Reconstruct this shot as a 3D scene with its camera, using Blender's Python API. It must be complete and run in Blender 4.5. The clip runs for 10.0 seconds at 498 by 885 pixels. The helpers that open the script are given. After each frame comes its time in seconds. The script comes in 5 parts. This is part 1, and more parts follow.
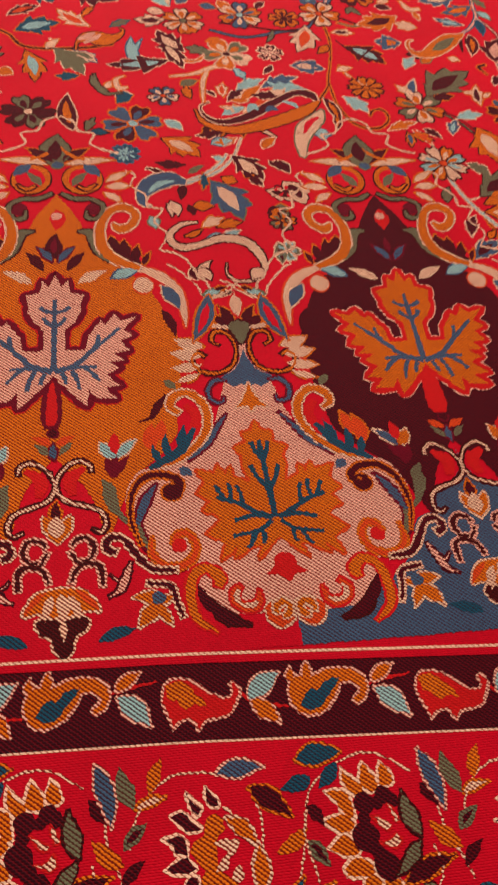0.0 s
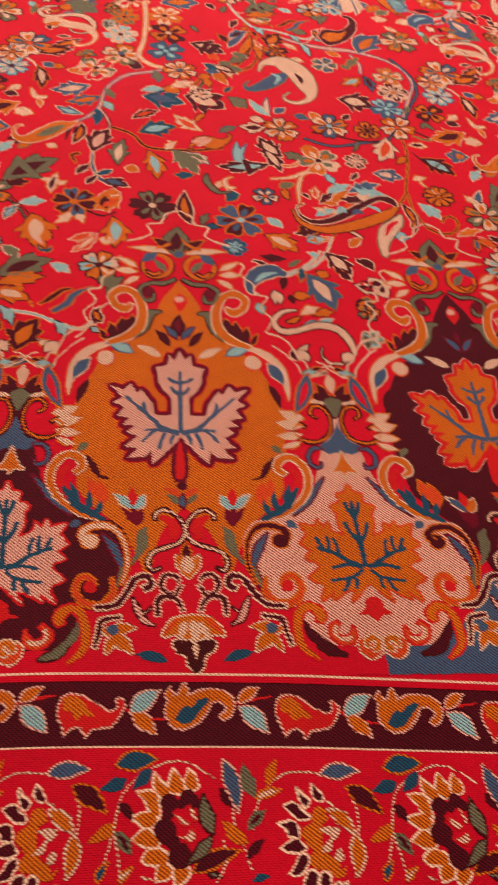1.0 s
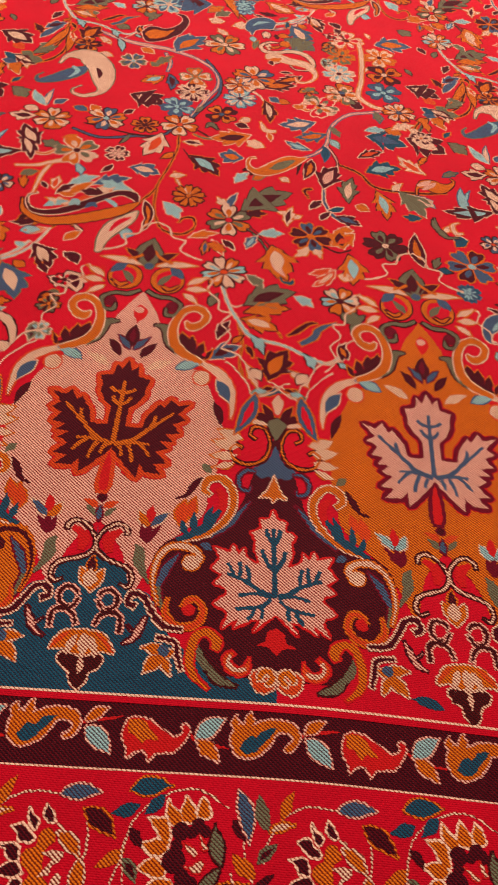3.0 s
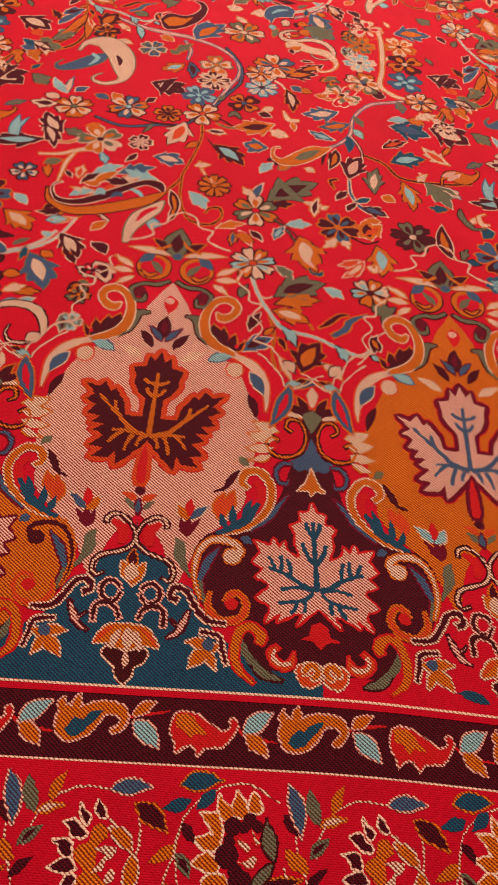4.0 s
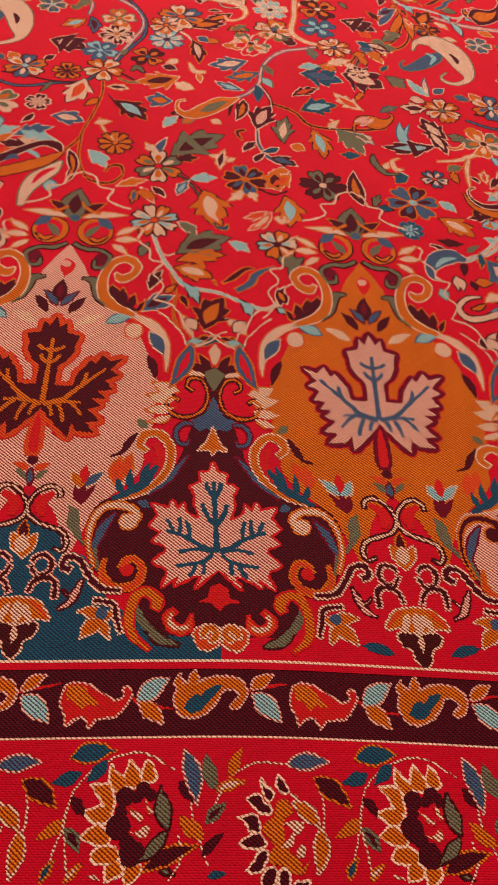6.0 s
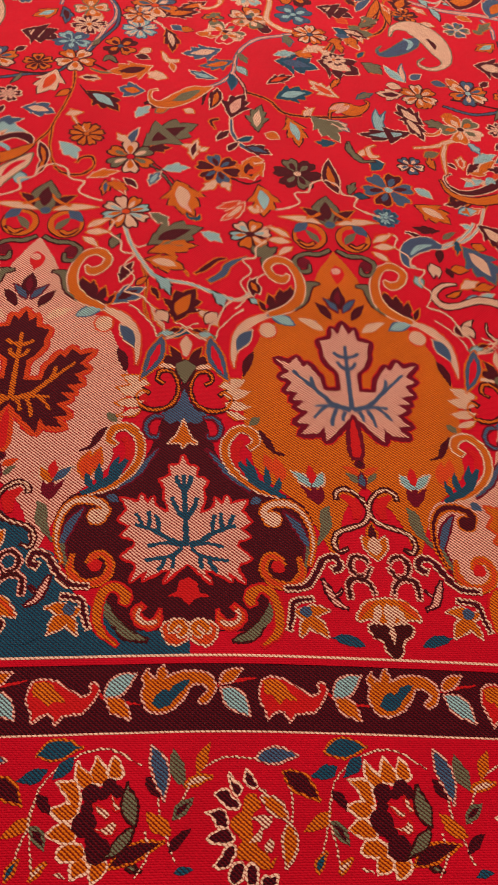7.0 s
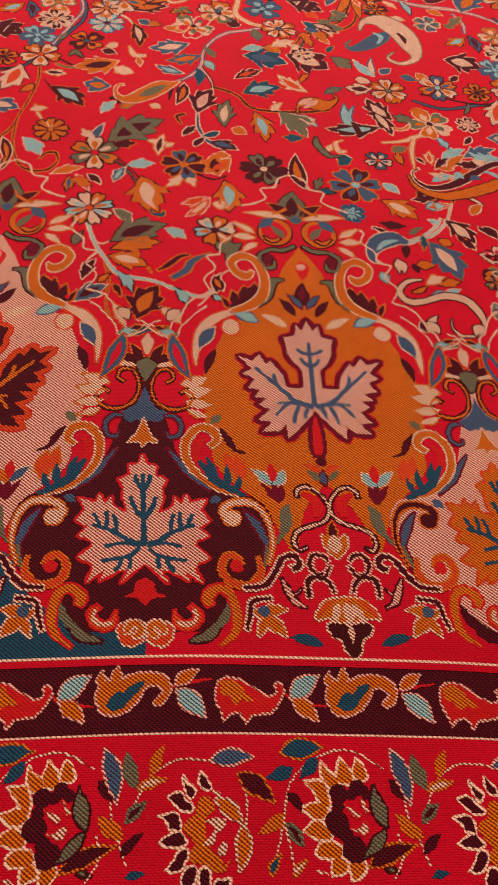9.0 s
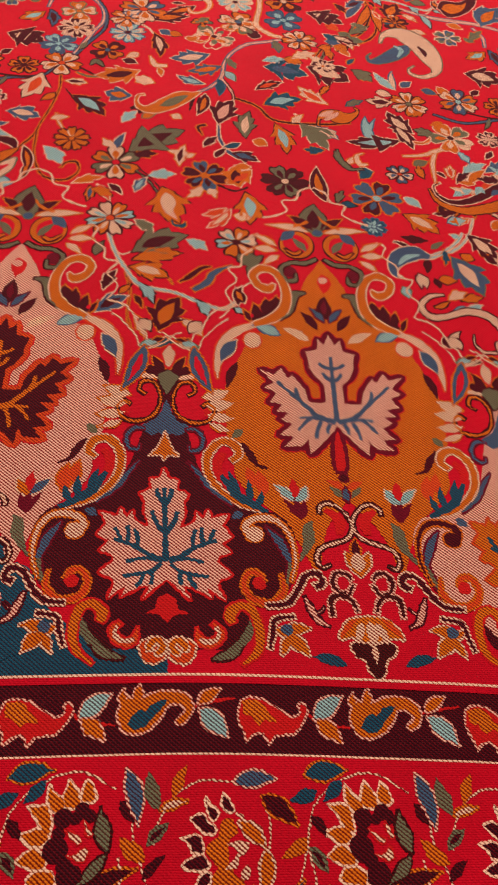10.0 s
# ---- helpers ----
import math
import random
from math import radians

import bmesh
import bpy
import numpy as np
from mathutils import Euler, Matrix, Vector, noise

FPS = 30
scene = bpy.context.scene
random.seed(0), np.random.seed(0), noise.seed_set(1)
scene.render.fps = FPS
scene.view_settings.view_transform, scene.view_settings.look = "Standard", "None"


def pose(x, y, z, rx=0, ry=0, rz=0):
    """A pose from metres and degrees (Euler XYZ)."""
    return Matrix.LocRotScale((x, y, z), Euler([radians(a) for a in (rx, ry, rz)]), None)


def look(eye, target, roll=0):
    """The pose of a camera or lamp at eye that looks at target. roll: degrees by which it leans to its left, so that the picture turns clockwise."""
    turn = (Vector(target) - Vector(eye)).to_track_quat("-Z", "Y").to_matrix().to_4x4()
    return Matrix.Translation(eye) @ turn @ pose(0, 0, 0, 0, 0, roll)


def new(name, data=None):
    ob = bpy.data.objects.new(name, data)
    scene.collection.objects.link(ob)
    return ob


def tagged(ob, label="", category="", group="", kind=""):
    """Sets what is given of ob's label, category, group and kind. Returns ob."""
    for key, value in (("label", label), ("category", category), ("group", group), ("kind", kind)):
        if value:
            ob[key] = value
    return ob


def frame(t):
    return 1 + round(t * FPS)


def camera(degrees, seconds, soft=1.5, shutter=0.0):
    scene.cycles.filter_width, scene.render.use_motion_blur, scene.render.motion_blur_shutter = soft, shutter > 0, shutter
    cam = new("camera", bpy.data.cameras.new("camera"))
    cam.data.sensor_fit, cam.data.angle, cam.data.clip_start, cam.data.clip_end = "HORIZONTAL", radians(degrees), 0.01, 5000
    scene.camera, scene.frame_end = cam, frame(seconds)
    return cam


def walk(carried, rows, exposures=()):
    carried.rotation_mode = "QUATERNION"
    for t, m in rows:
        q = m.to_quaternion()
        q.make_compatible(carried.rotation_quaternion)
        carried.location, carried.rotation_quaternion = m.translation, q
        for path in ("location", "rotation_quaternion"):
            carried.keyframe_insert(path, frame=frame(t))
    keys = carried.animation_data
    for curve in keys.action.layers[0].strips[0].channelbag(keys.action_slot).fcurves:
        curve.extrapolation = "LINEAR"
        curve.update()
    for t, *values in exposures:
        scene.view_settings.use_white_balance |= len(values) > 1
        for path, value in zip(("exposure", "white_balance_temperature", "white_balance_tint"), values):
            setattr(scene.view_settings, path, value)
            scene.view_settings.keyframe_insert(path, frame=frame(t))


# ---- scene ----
from mathutils.geometry import delaunay_2d_cdt

cam = camera(34.5, 10.0, soft=2.0, shutter=0.4)
PATH = [
    (0, (0.09075, -0.20219, 0.21363), (0.13237, -0.03711, -0.03340), 8.790),
    (0.5, (0.08529, -0.20617, 0.24077), (0.12694, -0.03678, -0.00331), 9.395),
    (1, (0.05265, -0.22324, 0.25614), (0.08936, -0.04456, 0.01797), 10.177),
    (1.5, (0.02341, -0.22403, 0.25809), (0.05194, -0.03930, 0.02344), 10.029),
    (2, (-0.00007, -0.22655, 0.26066), (0.02176, -0.04085, 0.02606), 9.922),
    (2.5, (-0.01708, -0.22267, 0.25788), (0.00052, -0.03675, 0.02309), 10.000),
    (3, (-0.02706, -0.21977, 0.25413), (-0.01158, -0.03438, 0.01877), 10.196),
    (3.2, (-0.03293, -0.21858, 0.25235), (-0.01737, -0.03304, 0.01712), 10.316),
    (4.3, (-0.04495, -0.21910, 0.25041), (-0.02463, -0.03758, 0.01242), 11.254),
    (4.5, (-0.04129, -0.22146, 0.24980), (-0.01997, -0.04056, 0.01142), 11.104),
    (5, (-0.02326, -0.22750, 0.25335), (0.00046, -0.04870, 0.01362), 10.768),
    (5.5, (-0.01583, -0.21962, 0.24623), (0.00949, -0.04274, 0.00525), 10.271),
    (7, (-0.00168, -0.21535, 0.24101), (0.02501, -0.04226, -0.00257), 9.115),
    (7.5, (0.00595, -0.21601, 0.24211), (0.03385, -0.04354, -0.00177), 9.195),
    (8, (0.00941, -0.21149, 0.23777), (0.03868, -0.03920, -0.00607), 9.390),
    (8.5, (0.00843, -0.21525, 0.24216), (0.03840, -0.04352, -0.00200), 9.542),
    (9, (0.00959, -0.21371, 0.23997), (0.03961, -0.04167, -0.00396), 9.592),
    (9.5, (0.00695, -0.21296, 0.24056), (0.03714, -0.04071, -0.00320), 9.797),
    (10, (0.00222, -0.20962, 0.23889), (0.03166, -0.03554, -0.00366), 10.202),
]
walk(cam, [(t, look(eye, target, roll)) for t, eye, target, roll in PATH], exposures=((0, 0.02), (0.5, 0.12), (2.5, 0.09), (4.5, 0.03), (6.0, -0.02), (10, -0.03)))

# ---- light ----
world = bpy.data.worlds.new("world")
world.use_nodes = True
world.node_tree.nodes["Background"].inputs[0].default_value = (0.9, 0.85, 0.8, 1)
world.node_tree.nodes["Background"].inputs[1].default_value = 0.02
scene.world = world


def area_lamp(name, place, target, sx, sy, watts, colour):
    data = bpy.data.lights.new(name, "AREA")
    data.shape, data.size, data.size_y, data.energy, data.color = "RECTANGLE", sx, sy, watts, colour
    ob = new(name, data)
    ob.matrix_world = look(place, target)
    return ob


# added unseen lamp, set far back so the cloth brightens away from the camera
area_lamp("added_area_lamp", (0.1, 1.5, 1.58), (0.1, 1.5, 0), 1.1, 0.6, 71, (1.0, 0.93, 0.84))
scene.view_settings.exposure = 0.0


# ---- materials ----
def node_material(name):
    m = bpy.data.materials.new(name)
    m.use_nodes = True
    return m, m.node_tree.nodes, m.node_tree.links, m.node_tree.nodes["Principled BSDF"]


def math_node(nodes, links, op, a, b=None, c=None, clamp=False):
    n = nodes.new("ShaderNodeMath")
    n.operation, n.use_clamp = op, clamp
    for i, v in enumerate((a, b, c)):
        if v is None:
            continue
        if isinstance(v, (int, float)):
            n.inputs[i].default_value = v
        else:
            links.new(v, n.inputs[i])
    return n.outputs[0]


def thread(name, colour, gap, twill=0.8, rib=0.25, rough=0.62, share=0.58):
    """Woven jacquard threads: slanting twill wales with darker gaps, broken by fine weft ribs. Lengths in metres."""
    m, nodes, links, bsdf = node_material(name)
    geo = nodes.new("ShaderNodeNewGeometry")
    wob = nodes.new("ShaderNodeTexNoise")
    wob.inputs["Scale"].default_value, wob.inputs["Detail"].default_value = 90, 2
    links.new(geo.outputs["Position"], wob.inputs["Vector"])
    sep = nodes.new("ShaderNodeSeparateXYZ")
    links.new(geo.outputs["Position"], sep.inputs[0])
    x, y = sep.outputs[0], sep.outputs[1]
    M = lambda op, a, b=None, c=None, clamp=False: math_node(nodes, links, op, a, b, c, clamp)
    jit = M("MULTIPLY", M("SUBTRACT", wob.outputs[0], 0.5), 0.9)
    quick = nodes.new("ShaderNodeTexNoise")
    quick.inputs["Scale"].default_value, quick.inputs["Detail"].default_value = 620, 1
    links.new(geo.outputs["Position"], quick.inputs["Vector"])
    jit = M("ADD", jit, M("MULTIPLY", M("SUBTRACT", quick.outputs[0], 0.5), 0.75))
    ribs = M("ADD", M("DIVIDE", y, 0.00062), M("MULTIPLY", jit, 0.6))
    # slanting wales, stepped a little by every weft pick
    slant = M("ADD", M("MULTIPLY", y, 1.22), M("MULTIPLY", M("SUBTRACT", M("FRACT", ribs), 0.5), -0.00028))
    phase = M("ADD", M("DIVIDE", M("ADD", x, slant), 0.00150), M("MULTIPLY", jit, 0.55))
    wale = M("PINGPONG", phase, 0.5)
    g1 = M("SUBTRACT", 1.0, M("DIVIDE", M("SUBTRACT", wale, share * 0.19), share * 0.28), clamp=True)
    r1 = M("PINGPONG", ribs, 0.5)
    g2 = M("SUBTRACT", 1.0, M("MULTIPLY", r1, 3.6), clamp=True)
    fine = nodes.new("ShaderNodeTexNoise")
    fine.inputs["Scale"].default_value, fine.inputs["Detail"].default_value = 1400, 2
    links.new(geo.outputs["Position"], fine.inputs["Vector"])
    broad = nodes.new("ShaderNodeTexNoise")
    broad.inputs["Scale"].default_value, broad.inputs["Detail"].default_value = 35, 3
    links.new(geo.outputs["Position"], broad.inputs["Vector"])
    f = M("ADD", M("MULTIPLY", g1, twill), M("MULTIPLY", g2, rib), clamp=True)
    vary = nodes.new("ShaderNodeHueSaturation")
    vary.inputs["Color"].default_value = (*colour, 1)
    links.new(M("ADD", M("MULTIPLY", fine.outputs[0], 0.5), M("ADD", M("MULTIPLY", broad.outputs[0], 0.35), 0.58)), vary.inputs["Value"])
    mix = nodes.new("ShaderNodeMix")
    mix.data_type = "RGBA"
    links.new(f, mix.inputs[0])
    links.new(vary.outputs[0], mix.inputs[6])
    mix.inputs[7].default_value = (*gap, 1)
    links.new(mix.outputs[2], bsdf.inputs["Base Color"])
    bsdf.inputs["Roughness"].default_value = rough
    bsdf.inputs["Specular IOR Level"].default_value = 0.04
    bsdf.inputs["Sheen Weight"].default_value = 0.0
    bsdf.inputs["Sheen Roughness"].default_value = 0.4
    bump = nodes.new("ShaderNodeBump")
    bump.inputs["Strength"].default_value, bump.inputs["Distance"].default_value = 0.5, 0.00025
    links.new(M("SUBTRACT", 1.0, M("ADD", M("MULTIPLY", g1, min(1.0, twill + 0.2)), M("MULTIPLY", g2, 0.5))), bump.inputs["Height"])
    links.new(bump.outputs[0], bsdf.inputs["Normal"])
    return m


def plain(name, colour, rough, scale, dark=0.75):
    m, nodes, links, bsdf = node_material(name)
    geo = nodes.new("ShaderNodeNewGeometry")
    tex = nodes.new("ShaderNodeTexNoise")
    tex.inputs["Scale"].default_value, tex.inputs["Detail"].default_value = scale, 5
    links.new(geo.outputs["Position"], tex.inputs["Vector"])
    mix = nodes.new("ShaderNodeMix")
    mix.data_type = "RGBA"
    links.new(tex.outputs[0], mix.inputs[0])
    mix.inputs[6].default_value = (*[c * dark for c in colour], 1)
    mix.inputs[7].default_value = (*colour, 1)
    links.new(mix.outputs[2], bsdf.inputs["Base Color"])
    bsdf.inputs["Roughness"].default_value = rough
    bump = nodes.new("ShaderNodeBump")
    bump.inputs["Strength"].default_value, bump.inputs["Distance"].default_value = 0.2, 0.001
    links.new(tex.outputs[0], bump.inputs["Height"])
    links.new(bump.outputs[0], bsdf.inputs["Normal"])
    return m


THREAD = {
    "r": thread("red_thread", (0.575, 0.002, 0.015), (0.24, 0.001, 0.006), 0.12, 0.13),
    "h": thread("scarlet_thread", (0.61, 0.009, 0.010), (0.31, 0.003, 0.006), 0.45, 0.2),
    "w": thread("wine_thread", (0.16, 0.003, 0.014), (0.08, 0.002, 0.008), 0.6, 0.2),
    "m": thread("maroon_thread", (0.029, 0.003, 0.007), (0.175, 0.004, 0.009), 0.6, 0.15),
    "k": thread("dark_brown_thread", (0.028, 0.004, 0.005), (0.15, 0.004, 0.006), 0.5, 0.15),
    "o": thread("gold_thread", (0.80, 0.168, 0.007), (0.19, 0.009, 0.004), 1.0, 0.18, share=0.66),
    "v": thread("flame_thread", (0.76, 0.070, 0.010), (0.28, 0.006, 0.006), 0.9, 0.2),
    "c": thread("cream_thread", (0.99, 0.62, 0.42), (0.21, 0.007, 0.008), 1.0, 0.24, share=0.70),
    "p": thread("pale_pink_thread", (0.99, 0.50, 0.37), (0.21, 0.005, 0.008), 1.0, 0.24, share=0.72),
    "l": thread("cream_line_thread", (0.99, 0.60, 0.42), (0.40, 0.05, 0.03), 0.9, 0.1, share=0.40),
    "b": thread("slate_blue_thread", (0.055, 0.112, 0.20), (0.050, 0.007, 0.014), 0.9, 0.2),
    "d": thread("deep_teal_thread", (0.009, 0.074, 0.128), (0.028, 0.006, 0.012), 0.8, 0.2),
    "t": thread("ice_blue_thread", (0.36, 0.56, 0.56), (0.06, 0.02, 0.03), 0.95, 0.2, share=0.62),
    "g": thread("sage_thread", (0.165, 0.158, 0.090), (0.08, 0.012, 0.010), 0.9, 0.2),
}

# ---- the room: a plain closed shell round the table ----
def box(bm, x0, y0, z0, x1, y1, z1):
    made = bmesh.ops.create_cube(bm, size=1, matrix=Matrix.LocRotScale(((x0 + x1) / 2, (y0 + y1) / 2, (z0 + z1) / 2), None, (x1 - x0, y1 - y0, z1 - z0)))
    return made["verts"]


def part(name, bm, material, parent=None, label=""):
    me = bpy.data.meshes.new(name)
    bm.to_mesh(me)
    bm.free()
    me.materials.append(material)
    ob = new(name, me)
    if parent:
        ob.parent = parent
    return tagged(ob, label)


plaster = plain("warm_white_plaster", (0.78, 0.73, 0.66), 0.9, 6, 0.92)
boards = plain("brown_floor", (0.26, 0.15, 0.08), 0.55, 5)
wood = plain("dark_wood", (0.12, 0.055, 0.03), 0.4, 9)
for name, dims, mat, label in (
    ("floor", (-2.2, -2.4, -0.86, 2.4, 3.0, -0.76), boards, "plain brown floor under the table"),
    ("ceiling", (-2.2, -2.4, 1.64, 2.4, 3.0, 1.74), plaster, "plain warm white ceiling"),
    ("wall_north", (-2.2, 2.9, -0.76, 2.4, 3.0, 1.64), plaster, "plain warm white plaster wall"),
    ("wall_south", (-2.2, -2.4, -0.76, 2.4, -2.3, 1.64), plaster, "plain warm white plaster wall"),
    ("wall_west", (-2.2, -2.3, -0.76, -2.1, 2.9, 1.64), plaster, "plain warm white plaster wall"),
    ("wall_east", (2.3, -2.3, -0.76, 2.4, 2.9, 1.64), plaster, "plain warm white plaster wall"),
):
    bm = bmesh.new()
    box(bm, *dims)
    tagged(part(name, bm, mat), label, name.split("_")[0], kind="structure")

# panel added round that lamp; no such fitting is known here
light = tagged(new("added_ceiling_panel"), "added flat white panel on the ceiling, unseen, round the lamp that lights the cloth", "light")
light.location = (0.1, 1.5, 1.64)
bm = bmesh.new()
for x0, x1, y0, y1 in ((-0.6, 0.6, -0.35, -0.31), (-0.6, 0.6, 0.31, 0.35), (-0.6, -0.56, -0.31, 0.31), (0.56, 0.6, -0.31, 0.31)):
    box(bm, x0, y0, -0.05, x1, y1, 0)
part("frame", bm, plaster, light)
bm = bmesh.new()
box(bm, -0.56, -0.31, -0.045, 0.56, 0.31, -0.035)
part("diffuser", bm, plain("white_diffuser", (0.8, 0.79, 0.76), 0.6, 20, 0.97), light)

table = tagged(new("table"), "dark wooden table that carries the red cloth", "table")
table.location = (0.05, 0.15, -0.76)
bm = bmesh.new()
box(bm, -0.55, -0.6, 0.725, 0.55, 0.6, 0.7565)
bmesh.ops.bevel(bm, geom=bm.edges[:], offset=0.004, segments=2, affect="EDGES")
part("tabletop", bm, wood, table)
for sx in (-0.49, 0.49):
    for sy in (-0.54, 0.54):
        bm = bmesh.new()
        box(bm, sx - 0.025, sy - 0.025, 0, sx + 0.025, sy + 0.025, 0.725)
        part("leg", bm, wood, table)

# ---- the cloth and its woven figures; figure lengths are in decimetres ----
LAYER = 0.000012


def hgt(x, y):
    """The cloth's gentle unevenness in metres."""
    far = np.maximum(0.0, y - 0.12)
    wave = 0.0007 * np.sin(21 * x + 6 * y + 0.6) + 0.0005 * np.sin(38 * y - 9 * x) + far * 0.0024 * np.sin(58 * y + 14 * x + 1.2 * np.sin(17 * x))
    return 0.0016 + wave


cloth_bm = bmesh.new()
X0, X1, Y0, Y1, NX, NY = -0.34, 0.44, -0.27, 0.60, 195, 218
grid = [[cloth_bm.verts.new((x, y, hgt(x, y))) for x in np.linspace(X0, X1, NX + 1)] for y in np.linspace(Y0, Y1, NY + 1)]
for j in range(NY):
    for i in range(NX):
        cloth_bm.faces.new((grid[j][i], grid[j][i + 1], grid[j + 1][i + 1], grid[j + 1][i]))
rim = [grid[0][i] for i in range(NX + 1)] + [grid[j][NX] for j in range(1, NY + 1)] + [grid[NY][i] for i in range(NX - 1, -1, -1)] + [grid[j][0] for j in range(NY - 1, 0, -1)]
low = [cloth_bm.verts.new((v.co.x, v.co.y, -0.0033)) for v in rim]
for i in range(len(rim)):
    k = (i + 1) % len(rim)
    cloth_bm.faces.new((rim[k], rim[i], low[i], low[k]))
cloth = part("patterned_cloth", cloth_bm, THREAD["r"])
for poly in cloth.data.polygons:
    poly.use_smooth = True
tagged(cloth, "red woven jacquard cloth with maple leaf medallions and flowers", "cloth")


def finer(rows, gap):
    """Cuts the steps of a line so that none is longer than the gap."""
    step = np.linalg.norm(np.diff(rows[:, :2], axis=0), axis=1)
    out = [rows[:1]]
    for a, b, d in zip(rows, rows[1:], step):
        k = max(1, math.ceil(d / gap))
        out.append(a + (b - a) * (np.arange(1, k + 1) / k)[:, None])
    return np.vstack(out)


def spline(pts, n):
    """Catmull-Rom through rows of (x, y, width)."""
    pts = np.array(pts, float)
    if len(pts) == 2:
        return finer(pts[0] + (pts[1] - pts[0]) * np.linspace(0, 1, n + 1)[:, None], 0.0055)
    p = np.vstack([2 * pts[0] - pts[1], pts, 2 * pts[-1] - pts[-2]])
    out = []
    for a, b, c, d in zip(p, p[1:], p[2:], p[3:]):
        t = np.linspace(0, 1, n, endpoint=False)[:, None]
        out.append(0.5 * (2 * b + (c - a) * t + (2 * a - 5 * b + 4 * c - d) * t**2 + (3 * b - a - 3 * c + d) * t**3))
    out.append(pts[-1:])
    out = np.vstack(out)
    out[:, 2] = np.maximum(out[:, 2], 0.0015)
    return finer(out, 0.0055 if pts[0, 1] < 1.6 else 0.011)


def saw(s):
    return s - math.floor(s)


class Figure:
    """A woven figure: ribbons and patches of thread on rising layers, joined into one mesh."""

    def __init__(self, name, parent=None, label="", mirror=None, dx=0.0, dy=0.0):
        self.name, self.parent, self.label, self.mirror, self.dx, self.dy = name, parent or cloth, label, mirror, dx, dy
        self.v, self.f, self.m, self.used, self.drift, self.lean, self.rag = [], [], [], [], None, None, 0.0017

    def add(self, pts, faces, lv, colour, level=False):
        if colour not in self.used:
            self.used.append(colour)
        base, slot = len(self.v), self.used.index(colour)
        rise = 0.0 if level else np.linspace(0, 0.6, len(pts))
        p = np.array(pts, float)
        x, y = (2 * self.mirror - p[:, 0] if self.mirror is not None else p[:, 0]), p[:, 1]
        if self.lean:
            x = x + [self.lean(v) for v in y]
        if self.drift:
            y = y + [self.drift(v + self.dx) for v in x]
        x, y = x + self.dx, y + self.dy
        # edges step with the weave, and waver a little
        step = np.abs(((x + 1.22 * y) / 0.0150 + 0.2) % 1.0 - 0.5) * 4 - 1
        x, y = x + self.rag * (step + np.sin(173 * x + 61 * y + 2.0 * np.sin(97 * y))), y + self.rag * (0.6 * step + np.sin(151 * y - 83 * x + 1.7 * np.sin(119 * x)))
        x, y = x * 0.1, y * 0.1
        self.v.extend(np.stack([x, y, hgt(x, y) + LAYER * (2 + lv + rise)], 1).tolist())
        for face in faces:
            face = [base + i for i in face]
            self.f.append(face[::-1] if self.mirror is not None else face)
            self.m.append(slot)
        return self

    def ribbon(self, pts, lv, fill, out=None, line=0.0074, teeth=0, amp=0.0, n=6, spike=0.0):
        """A tapered ribbon through (x, y, width); out: colour of its outline; teeth: pointed serrations along both edges."""
        s = spline(pts, max(n, math.ceil(4.0 * teeth / max(1, len(pts) - 1))) if teeth else n)
        d = np.gradient(s[:, :2], axis=0)
        d /= np.linalg.norm(d, axis=1)[:, None] + 1e-9
        nor = np.stack([-d[:, 1], d[:, 0]], 1)
        run = np.linspace(0, 1, len(s))
        half = s[:, 2] / 2
        push = np.zeros(len(s))
        if teeth:
            # each tooth rises slowly and breaks off, and leans towards the ribbon's tip
            ramp = np.array([saw(r * teeth) for r in run]) * np.clip((1 - run) * 5, 0, 1) * np.clip(run * 4 - 0.6, 0, 1)
            half = half * (1 - amp + 2 * amp * ramp) + spike * 1.3 * ramp**1.7
            push = ramp * (amp * s[:, 2].max() * 0.25 + spike * 0.5)
        faces = [(2 * i + 1, 2 * i, 2 * i + 2, 2 * i + 3) for i in range(len(s) - 1)]

        def edge(extra, stretch):
            mid = s[:, :2].copy()
            mid[0] -= d[0] * stretch
            mid[-1] += d[-1] * stretch
            w = np.maximum(half + extra, 0.001)[:, None]
            go = d * push[:, None]
            return np.stack([mid + nor * w + go, mid - nor * w + go], 1).reshape(-1, 2)

        if out:
            self.add(edge(line * 0.55, line * 0.55), faces, lv, out)
            self.add(edge(-line * 0.45, -line * 0.3), faces, lv + 1, fill)
        else:
            self.add(edge(0.0, 0.0), faces, lv + 1, fill)
        return self

    def leaf(self, x0, y0, x1, y1, w, lv, fill, out=None, inner=None, bend=0.0, teeth=0, amp=0.35, line=0.0074):
        """A pointed leaf from its base to its tip; w: width over length; inner: colour of a smaller leaf within."""
        dx, dy = x1 - x0, y1 - y0
        ln = math.hypot(dx, dy)
        at = lambda s, k: (x0 + dx * s - dy * bend * k, y0 + dy * s + dx * bend * k, 0)
        prof = ((0, 0.05), (0.18, 0.66), (0.42, 1.0), (0.7, 0.72), (1, 0.02))
        row = lambda a, b, f: [(*at(a + (b - a) * s, 4 * (a + (b - a) * s) * (1 - a - (b - a) * s))[:2], ln * w * q * f) for s, q in prof]
        self.ribbon(row(0, 1, 1), lv, fill, out, line, teeth, amp, 3)
        if inner:
            self.ribbon(row(0.18, 0.8, 0.42), lv + 1, inner, None, n=2)
        return self

